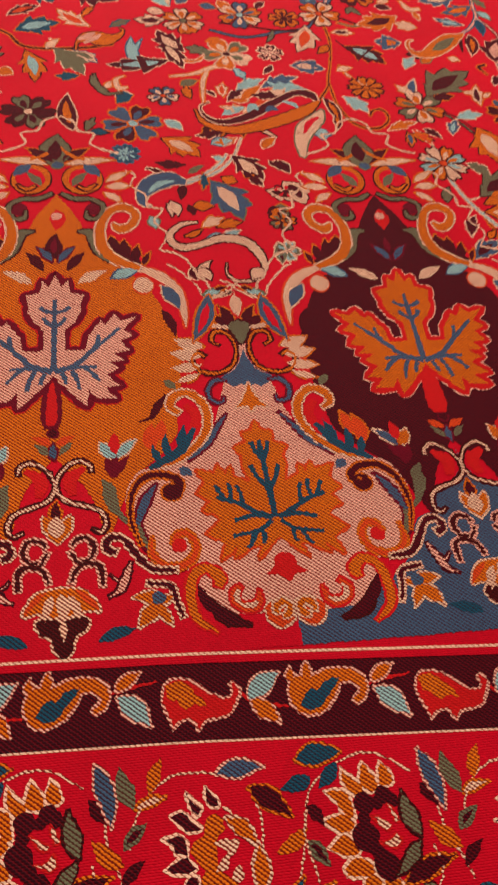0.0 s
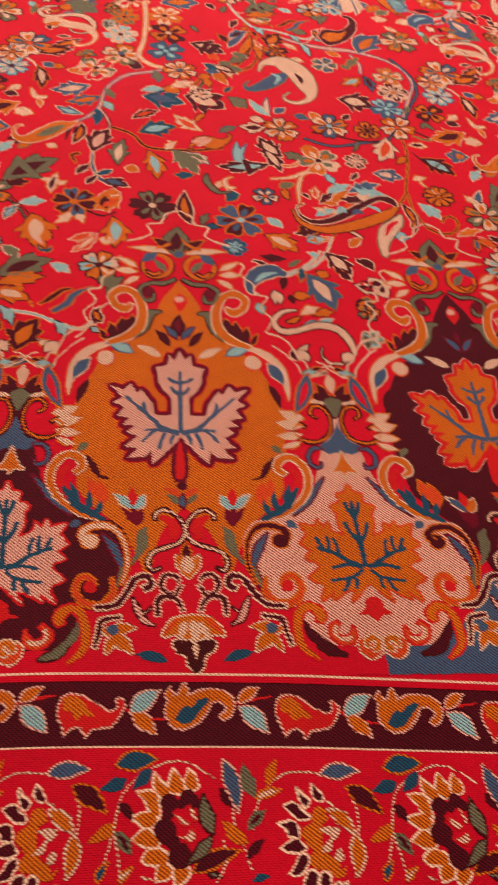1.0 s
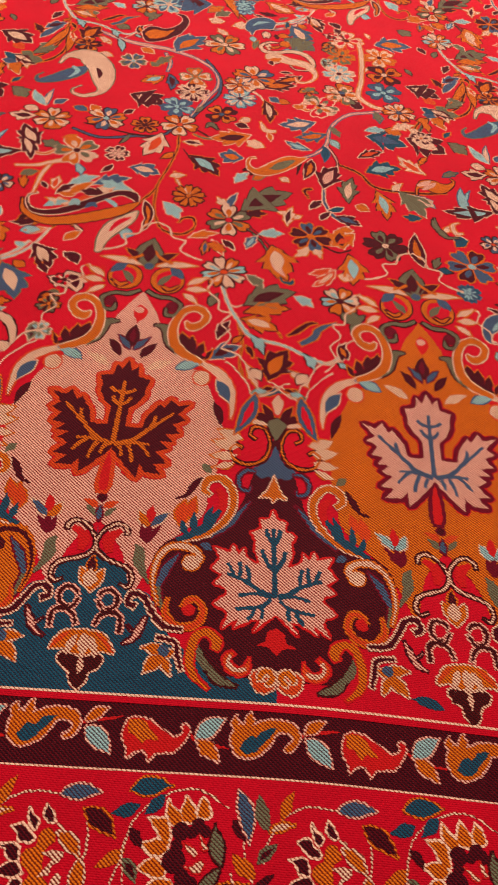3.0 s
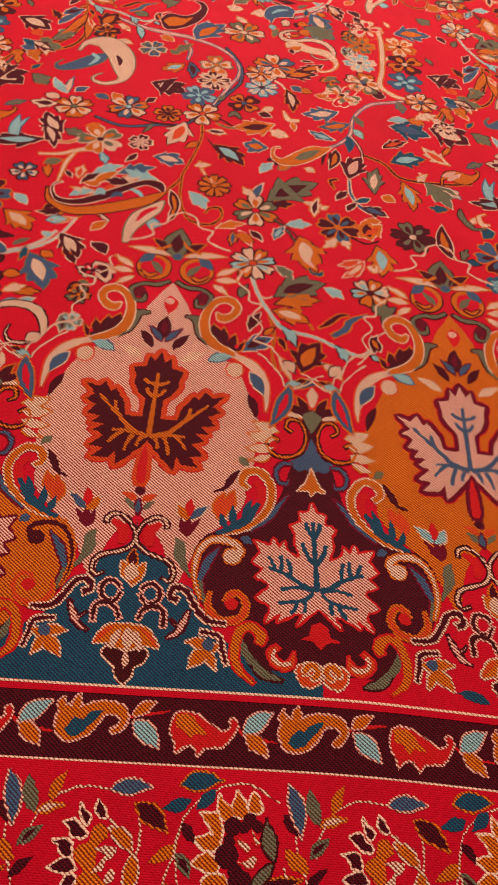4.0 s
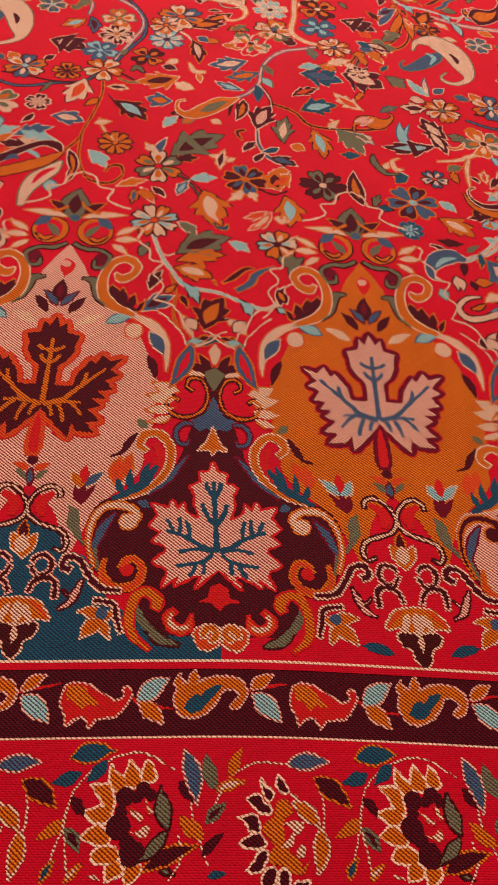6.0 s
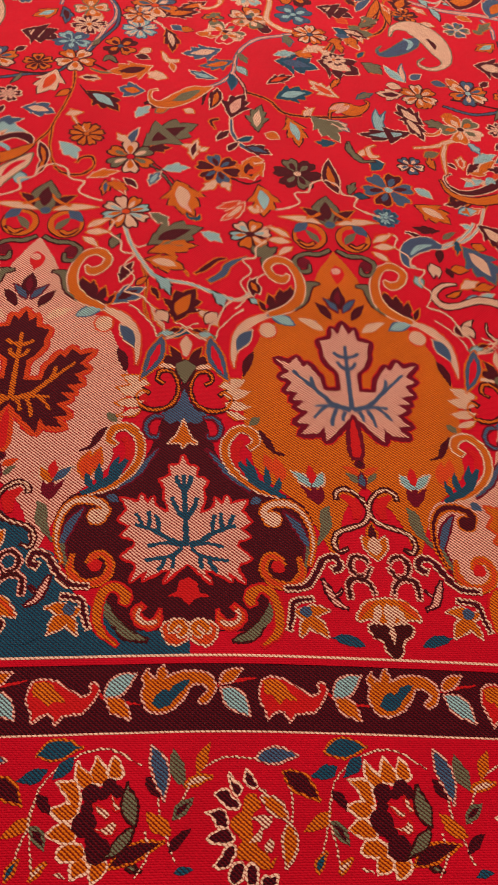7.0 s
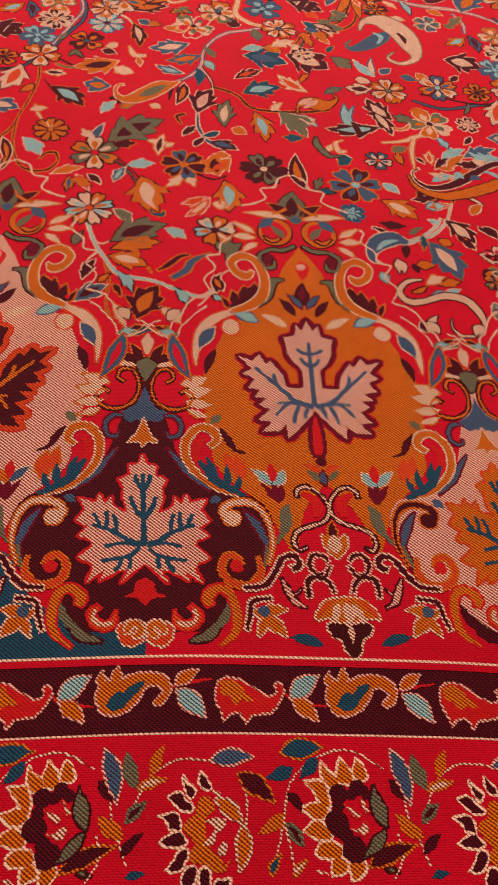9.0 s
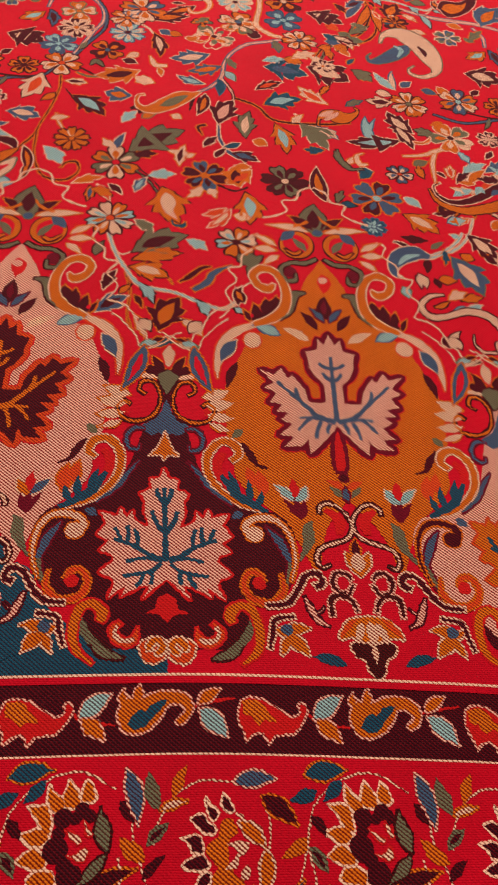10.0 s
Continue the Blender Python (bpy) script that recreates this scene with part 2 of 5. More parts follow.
    def disc(self, x, y, r, lv, fill, out=None, line=0.008, n=12, ry=None):
        ring = [(math.cos(2 * math.pi * i / n), math.sin(2 * math.pi * i / n)) for i in range(n)]
        faces = [(0, i + 1, (i + 1) % n + 1) for i in range(n)]
        for rr, c, l in (((r + line), out, lv), (r, fill, lv + 1)):
            if c:
                self.add([(x, y)] + [(x + rr * a, y + rr * b * ((ry or r) / r)) for a, b in ring], faces, l, c)
        return self

    def flower(self, x, y, r, n, lv, cols, out="k", heart="o", turn=0.0, fat=1.05, ry=1.06):
        """n petals in the colours that follow one another in cols, each with its outline, round a heart."""
        w = fat * 2.0 * math.sin(math.pi / n) * 0.60
        for k in range(n):
            a = 2 * math.pi * k / n + turn
            ux, uy = math.cos(a) * r, math.sin(a) * r * ry
            ln = math.hypot(ux, uy)
            side = (-uy / ln, ux / ln)
            at = lambda s, q: (x + ux * s + side[0] * ln * w * q, y + uy * s + side[1] * ln * w * q)
            # broad petals, notched at the tip, with a smaller one of the next colour within
            ring = [at(0.1, -0.1), at(0.1, 0.1), at(0.5, 0.42), at(0.82, 0.54), at(1.04, 0.30), at(0.93, 0.0), at(1.04, -0.30), at(0.82, -0.54), at(0.5, -0.42)]
            self.patch(ring, lv + 0.02 * k, cols[k % len(cols)], out, 0.0085, n=2)
            inner = cols[(k + 1) % len(cols)] if len(cols) > 1 else heart
            self.ribbon([(*at(0.22, 0), r * 0.06), (*at(0.5, 0), ln * w * 0.42), (*at(0.74, 0), ln * w * 0.16)], lv + 1.7, inner, n=2)
        self.disc(x, y, r * 0.17, lv + 2, heart, out, 0.006, 8)
        return self

    def patch(self, pts, lv, fill, out=None, line=0.0076, n=5):
        """A filled closed curve through the points, cut fine enough to follow the cloth."""
        ring = spline([(*p, 1) for p in (*pts, pts[0])], n)[:-1, :2]
        for grow, c, l in ((line * 0.5, out, lv), (-line * 0.5 if out else 0.0, fill, lv + 1)):
            if not c:
                continue
            d = np.roll(ring, -1, 0) - np.roll(ring, 1, 0)
            d /= np.linalg.norm(d, axis=1)[:, None] + 1e-9
            area = np.sum(ring[:, 0] * np.roll(ring[:, 1], -1) - ring[:, 1] * np.roll(ring[:, 0], -1))
            side = np.stack([d[:, 1], -d[:, 0]], 1) * (1 if area > 0 else -1)
            edge = ring + side * grow
            lo, hi = edge.min(0), edge.max(0)
            mesh = [Vector((x, y)) for x in np.arange(lo[0] + 0.03, hi[0], 0.06) for y in np.arange(lo[1] + 0.03, hi[1], 0.06)]
            count = len(edge)
            made = delaunay_2d_cdt([Vector(p) for p in edge] + mesh, [(k, (k + 1) % count) for k in range(count)], [], 1, 1e-5)
            pts2, faces = [p[:] for p in made[0]], [f for f in made[2]]
            self.add(pts2, faces, l, c, True)
        return self

    def done(self):
        me = bpy.data.meshes.new(self.name)
        me.from_pydata(self.v, [], self.f)
        for c in self.used:
            me.materials.append(THREAD[c])
        me.polygons.foreach_set("material_index", self.m)
        ob = new(self.name, me)
        ob.parent = self.parent
        return tagged(ob, self.label)


# ---- border: guard lines, dark band with its paisleys, red band with its flowers ----
def yb(x):
    """The slow drift of the border's height along the cloth."""
    return -0.034 * (math.sqrt((x - 0.15) ** 2 + 0.04) - 0.2) - 0.02 * max(0.0, x - 1.0)


def long_line(name, y, w, lv, colour, x0=-3.3, x1=4.3):
    f = Figure(name)
    f.rag = 0.0
    f.ribbon([(x, y + yb(x), w) for x in np.linspace(x0, x1, 90)], lv, colour, n=5)
    return f.done()


band, columns = Figure("dark_band"), np.linspace(-3.3, 4.3, 300)
band.rag = 0.0
rows = np.linspace(-1.488, -1.284, 9)
band.add([(x, y + yb(x)) for y in rows for x in columns], [(300 * j + i, 300 * j + i + 1, 300 * j + i + 301, 300 * j + i + 300) for j in range(8) for i in range(299)], 0, "m", True)
band.done()
long_line("red_edge", -1.277, 0.021, 11, "r")
long_line("guard_line", -1.262, 0.0075, 12, "l")
long_line("guard_line", -1.490, 0.0054, 1, "l")


def yw(x):
    """The drift of the outer band, which runs a little wider towards one end."""
    return yb(x) + 0.003 * min(1.0, max(0.0, (1.45 - x) / 0.9))


def Edge(name, shift, drift=yb):
    """A figure of the border, which follows its drift."""
    f = Figure(name, dx=shift)
    f.drift = drift
    return f


GOLD_PETALS = (
    ((-0.110, 0.108), (-0.069, 0.111), (-0.048, 0.102), (-0.038, 0.059), (-0.043, 0.036), (-0.067, 0.049), (-0.086, 0.082)),
    ((-0.056, 0.165), (-0.042, 0.145), (-0.008, 0.117), (-0.013, 0.087), (-0.041, 0.094), (-0.060, 0.126)),
    ((-0.002, 0.175), (0.021, 0.149), (0.033, 0.123), (0.032, 0.099), (-0.007, 0.103), (-0.017, 0.129)),
    ((0.045, 0.174), (0.064, 0.156), (0.076, 0.121), (0.055, 0.110), (0.034, 0.118), (0.034, 0.142)),
    ((-0.125, 0.038), (-0.093, 0.050), (-0.063, 0.054), (-0.041, 0.031), (-0.059, 0.009), (-0.089, 0.011)),
    ((-0.122, -0.023), (-0.098, -0.002), (-0.073, 0.008), (-0.044, -0.018), (-0.046, -0.042), (-0.083, -0.044)),
    ((-0.090, -0.067), (-0.075, -0.051), (-0.046, -0.044), (-0.016, -0.060), (-0.019, -0.088), (-0.056, -0.090), (-0.085, -0.086)),
    ((-0.048, -0.132), (-0.048, -0.093), (-0.020, -0.082), (-0.002, -0.101), (-0.009, -0.121)),
    ((0.005, -0.143), (-0.003, -0.108), (0.010, -0.091), (0.043, -0.096), (0.043, -0.117), (0.024, -0.136)),
)
DARK_PETALS = (
    ((-0.066, 0.139), (-0.051, 0.117), (-0.033, 0.106), (-0.030, 0.091), (-0.043, 0.076), (-0.062, 0.102)),
    ((-0.018, 0.149), (0.001, 0.132), (0.015, 0.102), (-0.003, 0.099), (-0.022, 0.117)),
    ((-0.110, 0.084), (-0.075, 0.094), (-0.056, 0.076), (-0.033, 0.057), (-0.044, 0.043), (-0.075, 0.046), (-0.088, 0.065)),
    ((-0.131, 0.035), (-0.091, 0.043), (-0.072, 0.028), (-0.069, -0.004), (-0.099, 0.000), (-0.110, 0.022)),
    ((-0.131, -0.032), (-0.102, -0.014), (-0.075, -0.003), (-0.051, -0.035), (-0.076, -0.045), (-0.106, -0.042)),
    ((-0.112, -0.099), (-0.088, -0.076), (-0.073, -0.049), (-0.048, -0.049), (-0.052, -0.076), (-0.076, -0.103)),
    ((-0.069, -0.130), (-0.061, -0.103), (-0.046, -0.089), (-0.023, -0.097), (-0.031, -0.130), (-0.054, -0.143)),
    ((-0.017, -0.143), (-0.022, -0.110), (-0.008, -0.093), (0.012, -0.104), (0.006, -0.143)),
    ((0.016, -0.150), (0.026, -0.120), (0.044, -0.123), (0.060, -0.117), (0.062, -0.141), (0.035, -0.156)),
)


def gold_flower(shift):
    """Gold petals with cream edges round a lobed maroon heart with cream stamens."""
    f, x, y = Edge("border_flower", shift, yw), 1.434, -1.729
    at = lambda pts: [(x + a, y + b) for a, b in pts]
    for k, petal in enumerate(GOLD_PETALS):
        f.patch(at(petal), 3 + 0.1 * k, "o", "l", 0.0068, n=2)
    for a, b, r in ((-0.012, 0.076, 0.026), (0.040, 0.092, 0.022), (0.058, 0.080, 0.019), (-0.023, -0.001, 0.034), (0.018, -0.066, 0.034), (-0.018, 0.041, 0.017), (0.000, -0.034, 0.020), (0.022, 0.074, 0.016)):
        f.disc(x + a, y + b, r, 5.2 + 6 * r, "m", None, n=16)
    for k, bit in enumerate((((-0.003, 0.048), (0.022, 0.040), (0.047, 0.020), (0.032, 0.010), (0.015, 0.024)), ((0.045, 0.072), (0.060, 0.056), (0.072, 0.032), (0.058, 0.027), (0.049, 0.045)), ((0.008, -0.013), (0.033, -0.011), (0.055, 0.006), (0.065, -0.015), (0.050, -0.031), (0.027, -0.025)))):
        f.patch(at(bit), 7 + 0.1 * k, "c", "h", 0.005, n=2)
    return f.done()


def dark_flower(shift):
    """Maroon petals with cream edges on one side of a gold heart, gold leaves on the other."""
    f, x, y = Edge("border_flower", shift, yw), 1.049, -1.745
    at = lambda pts: [(x + a, y + b) for a, b in pts]
    for k, petal in enumerate(DARK_PETALS):
        f.patch(at(petal), 3 + 0.1 * k, "m", "l", 0.0068, n=2)
    f.patch(at(((-0.011, 0.082), (0.012, 0.080), (0.023, 0.050), (0.003, 0.033), (-0.002, 0.010), (0.001, -0.028), (0.019, -0.056), (0.040, -0.067), (0.045, -0.090), (0.063, -0.073), (0.052, -0.105), (0.022, -0.105), (0.004, -0.090), (-0.023, -0.087), (-0.046, -0.076), (-0.039, -0.049), (-0.030, -0.035), (-0.052, -0.016), (-0.063, 0.007), (-0.052, 0.027), (-0.028, 0.036), (-0.026, 0.065))), 5, "o", None, n=2)
    for k, bit in enumerate((((-0.008, 0.021), (0.023, 0.027), (0.053, 0.022), (0.044, -0.001), (0.027, -0.013), (0.020, -0.036), (-0.010, -0.042), (0.009, -0.017), (0.024, 0.001)), ((0.032, -0.045), (0.048, -0.029), (0.059, -0.049), (0.046, -0.067), (0.031, -0.060)))):
        f.patch(at(bit), 7 + 0.1 * k, "c", None, n=2)
    f.leaf(x + 0.026, y + 0.074, x + 0.098, y + 0.008, 0.40, 6, "o", "c", None, 0.08)
    f.leaf(x + 0.098, y + 0.009, x + 0.088, y - 0.103, 0.38, 6.3, "o", "c", None, 0.06)
    f.ribbon([(x + 0.020, y + 0.098, 0.006), (x + 0.034, y + 0.090, 0.010), (x + 0.045, y + 0.071, 0.008)], 6, "c", None)
    return f.done()


for k in range(-4, 5):
    shift = k * 0.684
    Edge("paisley", shift).patch([(0.261, -1.341), (0.289, -1.326), (0.338, -1.335), (0.381, -1.365), (0.417, -1.382), (0.439, -1.369), (0.433, -1.347), (0.447, -1.340), (0.462, -1.361), (0.448, -1.396), (0.421, -1.430), (0.365, -1.438), (0.344, -1.464), (0.328, -1.433), (0.298, -1.438), (0.278, -1.458), (0.270, -1.427), (0.253, -1.386)], 4, "h", "p", n=2).done()
    Edge("paisley", shift).patch([(0.267, -1.341), (0.307, -1.334), (0.340, -1.363), (0.370, -1.401), (0.335, -1.394), (0.316, -1.409), (0.292, -1.383), (0.272, -1.379)], 6, "o", None, n=2).done()
    Edge("leaf", shift).leaf(0.481, -1.387, 0.571, -1.317, 0.50, 4, "t", "p", None, 0.05).done()
    Edge("leaf", shift).leaf(0.484, -1.390, 0.557, -1.452, 0.51, 4, "o", "p", None, 0.05).done()
    Edge("stem", shift).ribbon([(0.460, -1.371, 0.009), (0.495, -1.395, 0.012), (0.586, -1.410, 0.006)], 2, "h", None).done()
    Edge("paisley", shift).patch([(0.614, -1.325), (0.649, -1.333), (0.689, -1.316), (0.731, -1.309), (0.784, -1.318), (0.809, -1.354), (0.798, -1.390), (0.771, -1.410), (0.756, -1.399), (0.767, -1.388), (0.782, -1.372), (0.770, -1.354), (0.739, -1.352), (0.724, -1.375), (0.691, -1.418), (0.641, -1.438), (0.602, -1.421), (0.587, -1.381), (0.596, -1.344)], 4, "o", "p", n=2).done()
    Edge("paisley", shift).patch([(0.619, -1.404), (0.647, -1.364), (0.668, -1.371), (0.689, -1.348), (0.730, -1.338), (0.701, -1.377), (0.667, -1.415), (0.635, -1.421)], 6, "d", None, n=2).done()
    Edge("leaf", shift).leaf(0.136, -1.352, 0.204, -1.304, 0.44, 4, "o", "p", None, 0.05).done()
    Edge("leaf", shift).leaf(0.139, -1.366, 0.224, -1.446, 0.52, 4, "t", "p", None, 0.05).done()
    Edge("stem", shift).ribbon([(0.100, -1.365, 0.006), (0.162, -1.346, 0.012), (0.247, -1.331, 0.005)], 2, "h", None).done()
    Edge("leaf", shift).leaf(0.600, -1.349, 0.603, -1.304, 0.59, 3, "o", "p", None, 0.05).done()
    Edge("leaf", shift).leaf(0.647, -1.344, 0.649, -1.292, 0.59, 3, "o", "p", None, 0.05).done()
for k in range(-3, 4):
    shift = k * 0.822
    Edge("stem", shift, yw).ribbon([(1.236, -1.814, 0.005), (1.258, -1.741, 0.006), (1.273, -1.667, 0.006), (1.292, -1.618, 0.005), (1.348, -1.567, 0.005), (1.427, -1.536, 0.006), (1.485, -1.542, 0.006), (1.558, -1.584, 0.006)], 2, "c", None).done()
    Edge("stem", shift, yw).ribbon([(1.608, -1.665, 0.005), (1.616, -1.734, 0.006), (1.637, -1.775, 0.006), (1.658, -1.833, 0.005)], 2, "c", None).done()
    Edge("stem", shift, yw).ribbon([(0.845, -1.727, 0.005), (0.858, -1.667, 0.005), (0.891, -1.612, 0.005), (0.946, -1.573, 0.006), (1.003, -1.564, 0.006), (1.073, -1.569, 0.005)], 2, "c", None).done()
    Edge("stem", shift, yw).ribbon([(1.140, -1.605, 0.005), (1.159, -1.661, 0.006), (1.160, -1.724, 0.006), (1.144, -1.814, 0.004)], 2, "c", None).done()
    Edge("leaf", shift, yw).leaf(1.062, -1.569, 1.183, -1.558, 0.39, 4, "b", "p", None, 0.05).done()
    Edge("leaf", shift, yw).leaf(1.137, -1.605, 1.238, -1.677, 0.44, 3, "m", "o", None, 0.05).done()
    Edge("leaf", shift, yw).leaf(1.263, -1.548, 1.387, -1.529, 0.46, 4, "d", "o", None, 0.05).done()
    Edge("leaf", shift, yw).leaf(1.298, -1.585, 1.216, -1.614, 0.45, 4, "d", None, None, 0.05).done()
    Edge("leaf", shift, yw).leaf(1.367, -1.554, 1.313, -1.613, 0.46, 4, "d", None, None, 0.05).done()
    Edge("leaf", shift, yw).leaf(1.586, -1.530, 1.624, -1.677, 0.32, 4, "b", "p", None, 0.05).done()
    Edge("leaf", shift, yw).leaf(1.679, -1.640, 1.646, -1.539, 0.43, 3, "g", None, None, 0.05).done()
    Edge("leaf", shift, yw).leaf(1.718, -1.609, 1.751, -1.524, 0.37, 3, "o", None, None, 0.05).done()
    Edge("leaf", shift, yw).leaf(1.682, -1.640, 1.758, -1.617, 0.31, 3, "c", "o", None, 0.05).done()
    Edge("leaf", shift, yw).leaf(1.571, -1.613, 1.612, -1.671, 0.51, 3, "m", None, None, 0.05).done()
    Edge("leaf", shift, yw).leaf(1.649, -1.763, 1.575, -1.700, 0.44, 3, "o", None, None, 0.05).done()
    Edge("leaf", shift, yw).leaf(1.650, -1.727, 1.709, -1.673, 0.45, 3, "g", None, "m", 0.05).done()
    Edge("leaf", shift, yw).leaf(1.643, -1.806, 1.701, -1.751, 0.35, 3, "m", None, None, 0.05).done()
    Edge("leaf", shift, yw).leaf(1.276, -1.651, 1.315, -1.704, 0.48, 3, "m", None, None, 0.05).done()
    Edge("leaf", shift, yw).leaf(1.270, -1.705, 1.190, -1.757, 0.38, 3, "o", None, None, 0.05).done()
    Edge("leaf", shift, yw).leaf(1.266, -1.730, 1.313, -1.791, 0.48, 3, "g", None, "m", 0.05).done()
    Edge("leaf", shift, yw).leaf(1.486, -1.837, 1.626, -1.782, 0.30, 3, "m", "o", None, 0.05).done()
    gold_flower(shift)
    dark_flower(shift)
    Edge("leaf", shift, yw).leaf(1.549, -1.738, 1.522, -1.629, 0.41, 8, "g", "k", None, 0.05).done()
    Edge("leaf", shift, yw).leaf(1.545, -1.742, 1.471, -1.817, 0.33, 8, "g", "k", None, 0.05).done()
    Edge("stem", shift, yw).ribbon([(0.448, -1.669, 0.005), (0.441, -1.721, 0.006), (0.452, -1.781, 0.005), (0.465, -1.854, 0.006)], 3, "c", None).done()
    Edge("stem", shift, yw).ribbon([(0.754, -1.752, 0.005), (0.765, -1.798, 0.006), (0.756, -1.827, 0.005), (0.732, -1.864, 0.004)], 3, "c", None).done()
    Edge("leaf", shift, yw).leaf(0.398, -1.857, 0.425, -1.809, 0.40, 3, "d", "o", None, 0.05).done()
    Edge("leaf", shift, yw).leaf(0.461, -1.859, 0.496, -1.822, 0.35, 3, "c", "o", None, 0.05).done()
    Edge("leaf", shift, yw).leaf(0.834, -1.858, 0.888, -1.850, 0.35, 3, "d", None, None, 0.05).done()
    Edge("leaf", shift, yw).leaf(0.710, -1.840, 0.746, -1.850, 0.41, 3, "g", "k", None, 0.05).done()
    Edge("leaf", shift, yw).leaf(0.518, -1.847, 0.553, -1.857, 0.28, 3, "c", None, None, 0.05).done()

# ---- medallions ----
PITCH = 1.286


def lean(y):
    """The cloth is pulled a little aside towards its border."""
    return 0.055 * max(0.0, -0.5 - y) + 0.004


class Row:
    """Draws the pieces of one medallion on its axis: once, or on both sides of the axis."""

    def __init__(self, axis, parent, both, swap):
        self.axis, self.parent, self.sides, self.swap = axis, parent, ((None, 0.0) if both else (None,)), swap

    def figure(self, name, side):
        f = Figure(name, self.parent, mirror=side, dx=self.axis)
        f.lean = lean
        return f

    def c(self, code):
        return self.swap.get(code, code)

    def leaf(self, lv, x0, y0, x1, y1, w, fill, out, inner):
        for side in self.sides:
            self.figure("leaf", side).leaf(x0, y0, x1, y1, w, lv, self.c(fill), self.c(out), inner, 0.05).done()

    def disc(self, lv, x, y, r, fill, out):
        for side in self.sides:
            self.figure("roundel", side).disc(x, y, r, lv, self.c(fill), out, 0.006, 18, r * 1.15 if r > 0.03 else r).done()

    def scroll(self, lv, fill, out, *pts):
        for side in self.sides:
            self.figure("scroll", side).ribbon(pts, lv, self.c(fill), out, 0.008 if fill in ("k", "m") else 0.0074, n=7).done()

    def halves(self, name, lv, fill, out, *pts):
        ring = [*pts, *[(-x, y) for x, y in pts[-2:0:-1]]]
        self.figure(name, None).patch(ring, lv, self.c(fill), out, n=3).done()

    def patch(self, lv, fill, out, *pts):
        for side in self.sides:
            self.figure("star", side).patch(pts, lv, self.c(fill), out, n=1).done()


def maple_leaf(axis, parent, edge_pts, veins, lv, fill, out, vein, edge=None, rim=0.017, sharp=0.3):
    """A serrated leaf, alike on both sides of its axis: half its edge from tip to stalk, a rim, and branching veins."""
    f = Figure("maple_leaf", parent, dx=axis)
    f.lean = lean
    ring = np.array([*edge_pts, *[(-x, y) for x, y in edge_pts[-2:0:-1]]])
    ring = [tuple(p) for p in ring + sharp * (ring - (np.roll(ring, 1, 0) + np.roll(ring, -1, 0)) / 2)]
    loop = [*ring, ring[0], ring[1]]
    if edge:
        f.ribbon([(x, y, 2 * rim + 0.009) for x, y in loop], lv, edge, n=2)
    f.ribbon([(x, y, 2 * rim) for x, y in loop], lv + 1, out, n=2)
    f.patch(ring, lv + 2.2, fill, None, n=1)
    for k, row in enumerate(veins):
        for side in ((1,) if max(abs(p[0]) for p in row) < 0.01 else (1, -1)):
            f.ribbon([(x * side, y, w) for x, y, w in row], lv + 4.2 + 0.05 * k, vein, n=4)
    f.done()


UPPER = (
    dict(F="m", A="o", B="h", V="b", E="p", G="b", T="b", Y="o"),
    dict(F="p", A="m", B="v", V="o", E="h", G="d", T="b", Y="o"),
    dict(F="o", A="p", B="w", V="b", E="h", G="r", T="t", Y="t"),
    dict(F="m", A="o", B="h", V="b", E="p", G="b", T="b", Y="o"),
)
LOWER = (
    dict(K="m", Q="g", F="o", A="p", B="w", V="d", E=None),
    dict(K="c", Q="g", F="m", A="p", B="h", V="d", E=None),
    dict(K="m", Q="m", F="p", A="o", B="v", V="d", E=None),
    dict(K="m", Q="g", F="o", A="p", B="w", V="d", E=None),
)
UP_EDGE = ((0.000, 0.151), (0.021, 0.112), (0.044, 0.123), (0.057, 0.078), (0.096, 0.057), (0.090, 0.014), (0.088, -0.022), (0.067, -0.068), (0.040, -0.108), (0.040, -0.183), (0.066, -0.193), (0.101, -0.186), (0.115, -0.135), (0.135, -0.102), (0.158, -0.068), (0.178, -0.075), (0.204, -0.041), (0.232, -0.060), (0.273, -0.053), (0.243, -0.102), (0.263, -0.132), (0.231, -0.159), (0.246, -0.199), (0.209, -0.214), (0.224, -0.243), (0.187, -0.252), (0.209, -0.280), (0.180, -0.306), (0.211, -0.350), (0.175, -0.365), (0.195, -0.402), (0.143, -0.400), (0.118, -0.378), (0.107, -0.424), (0.074, -0.397), (0.046, -0.364), (0.021, -0.336), (0.000, -0.311))
LOW_EDGE = ((0.000, -0.522), (0.014, -0.559), (0.048, -0.568), (0.043, -0.606), (0.083, -0.626), (0.065, -0.658), (0.068, -0.700), (0.052, -0.758), (0.076, -0.750), (0.103, -0.733), (0.109, -0.697), (0.128, -0.725), (0.148, -0.689), (0.161, -0.719), (0.215, -0.705), (0.195, -0.749), (0.223, -0.790), (0.187, -0.815), (0.213, -0.850), (0.179, -0.864), (0.168, -0.887), (0.212, -0.930), (0.179, -0.949), (0.164, -0.969), (0.184, -1.018), (0.131, -0.977), (0.142, -1.013), (0.087, -0.980), (0.054, -0.977), (0.075, -1.020), (0.028, -0.974), (0.000, -0.953))
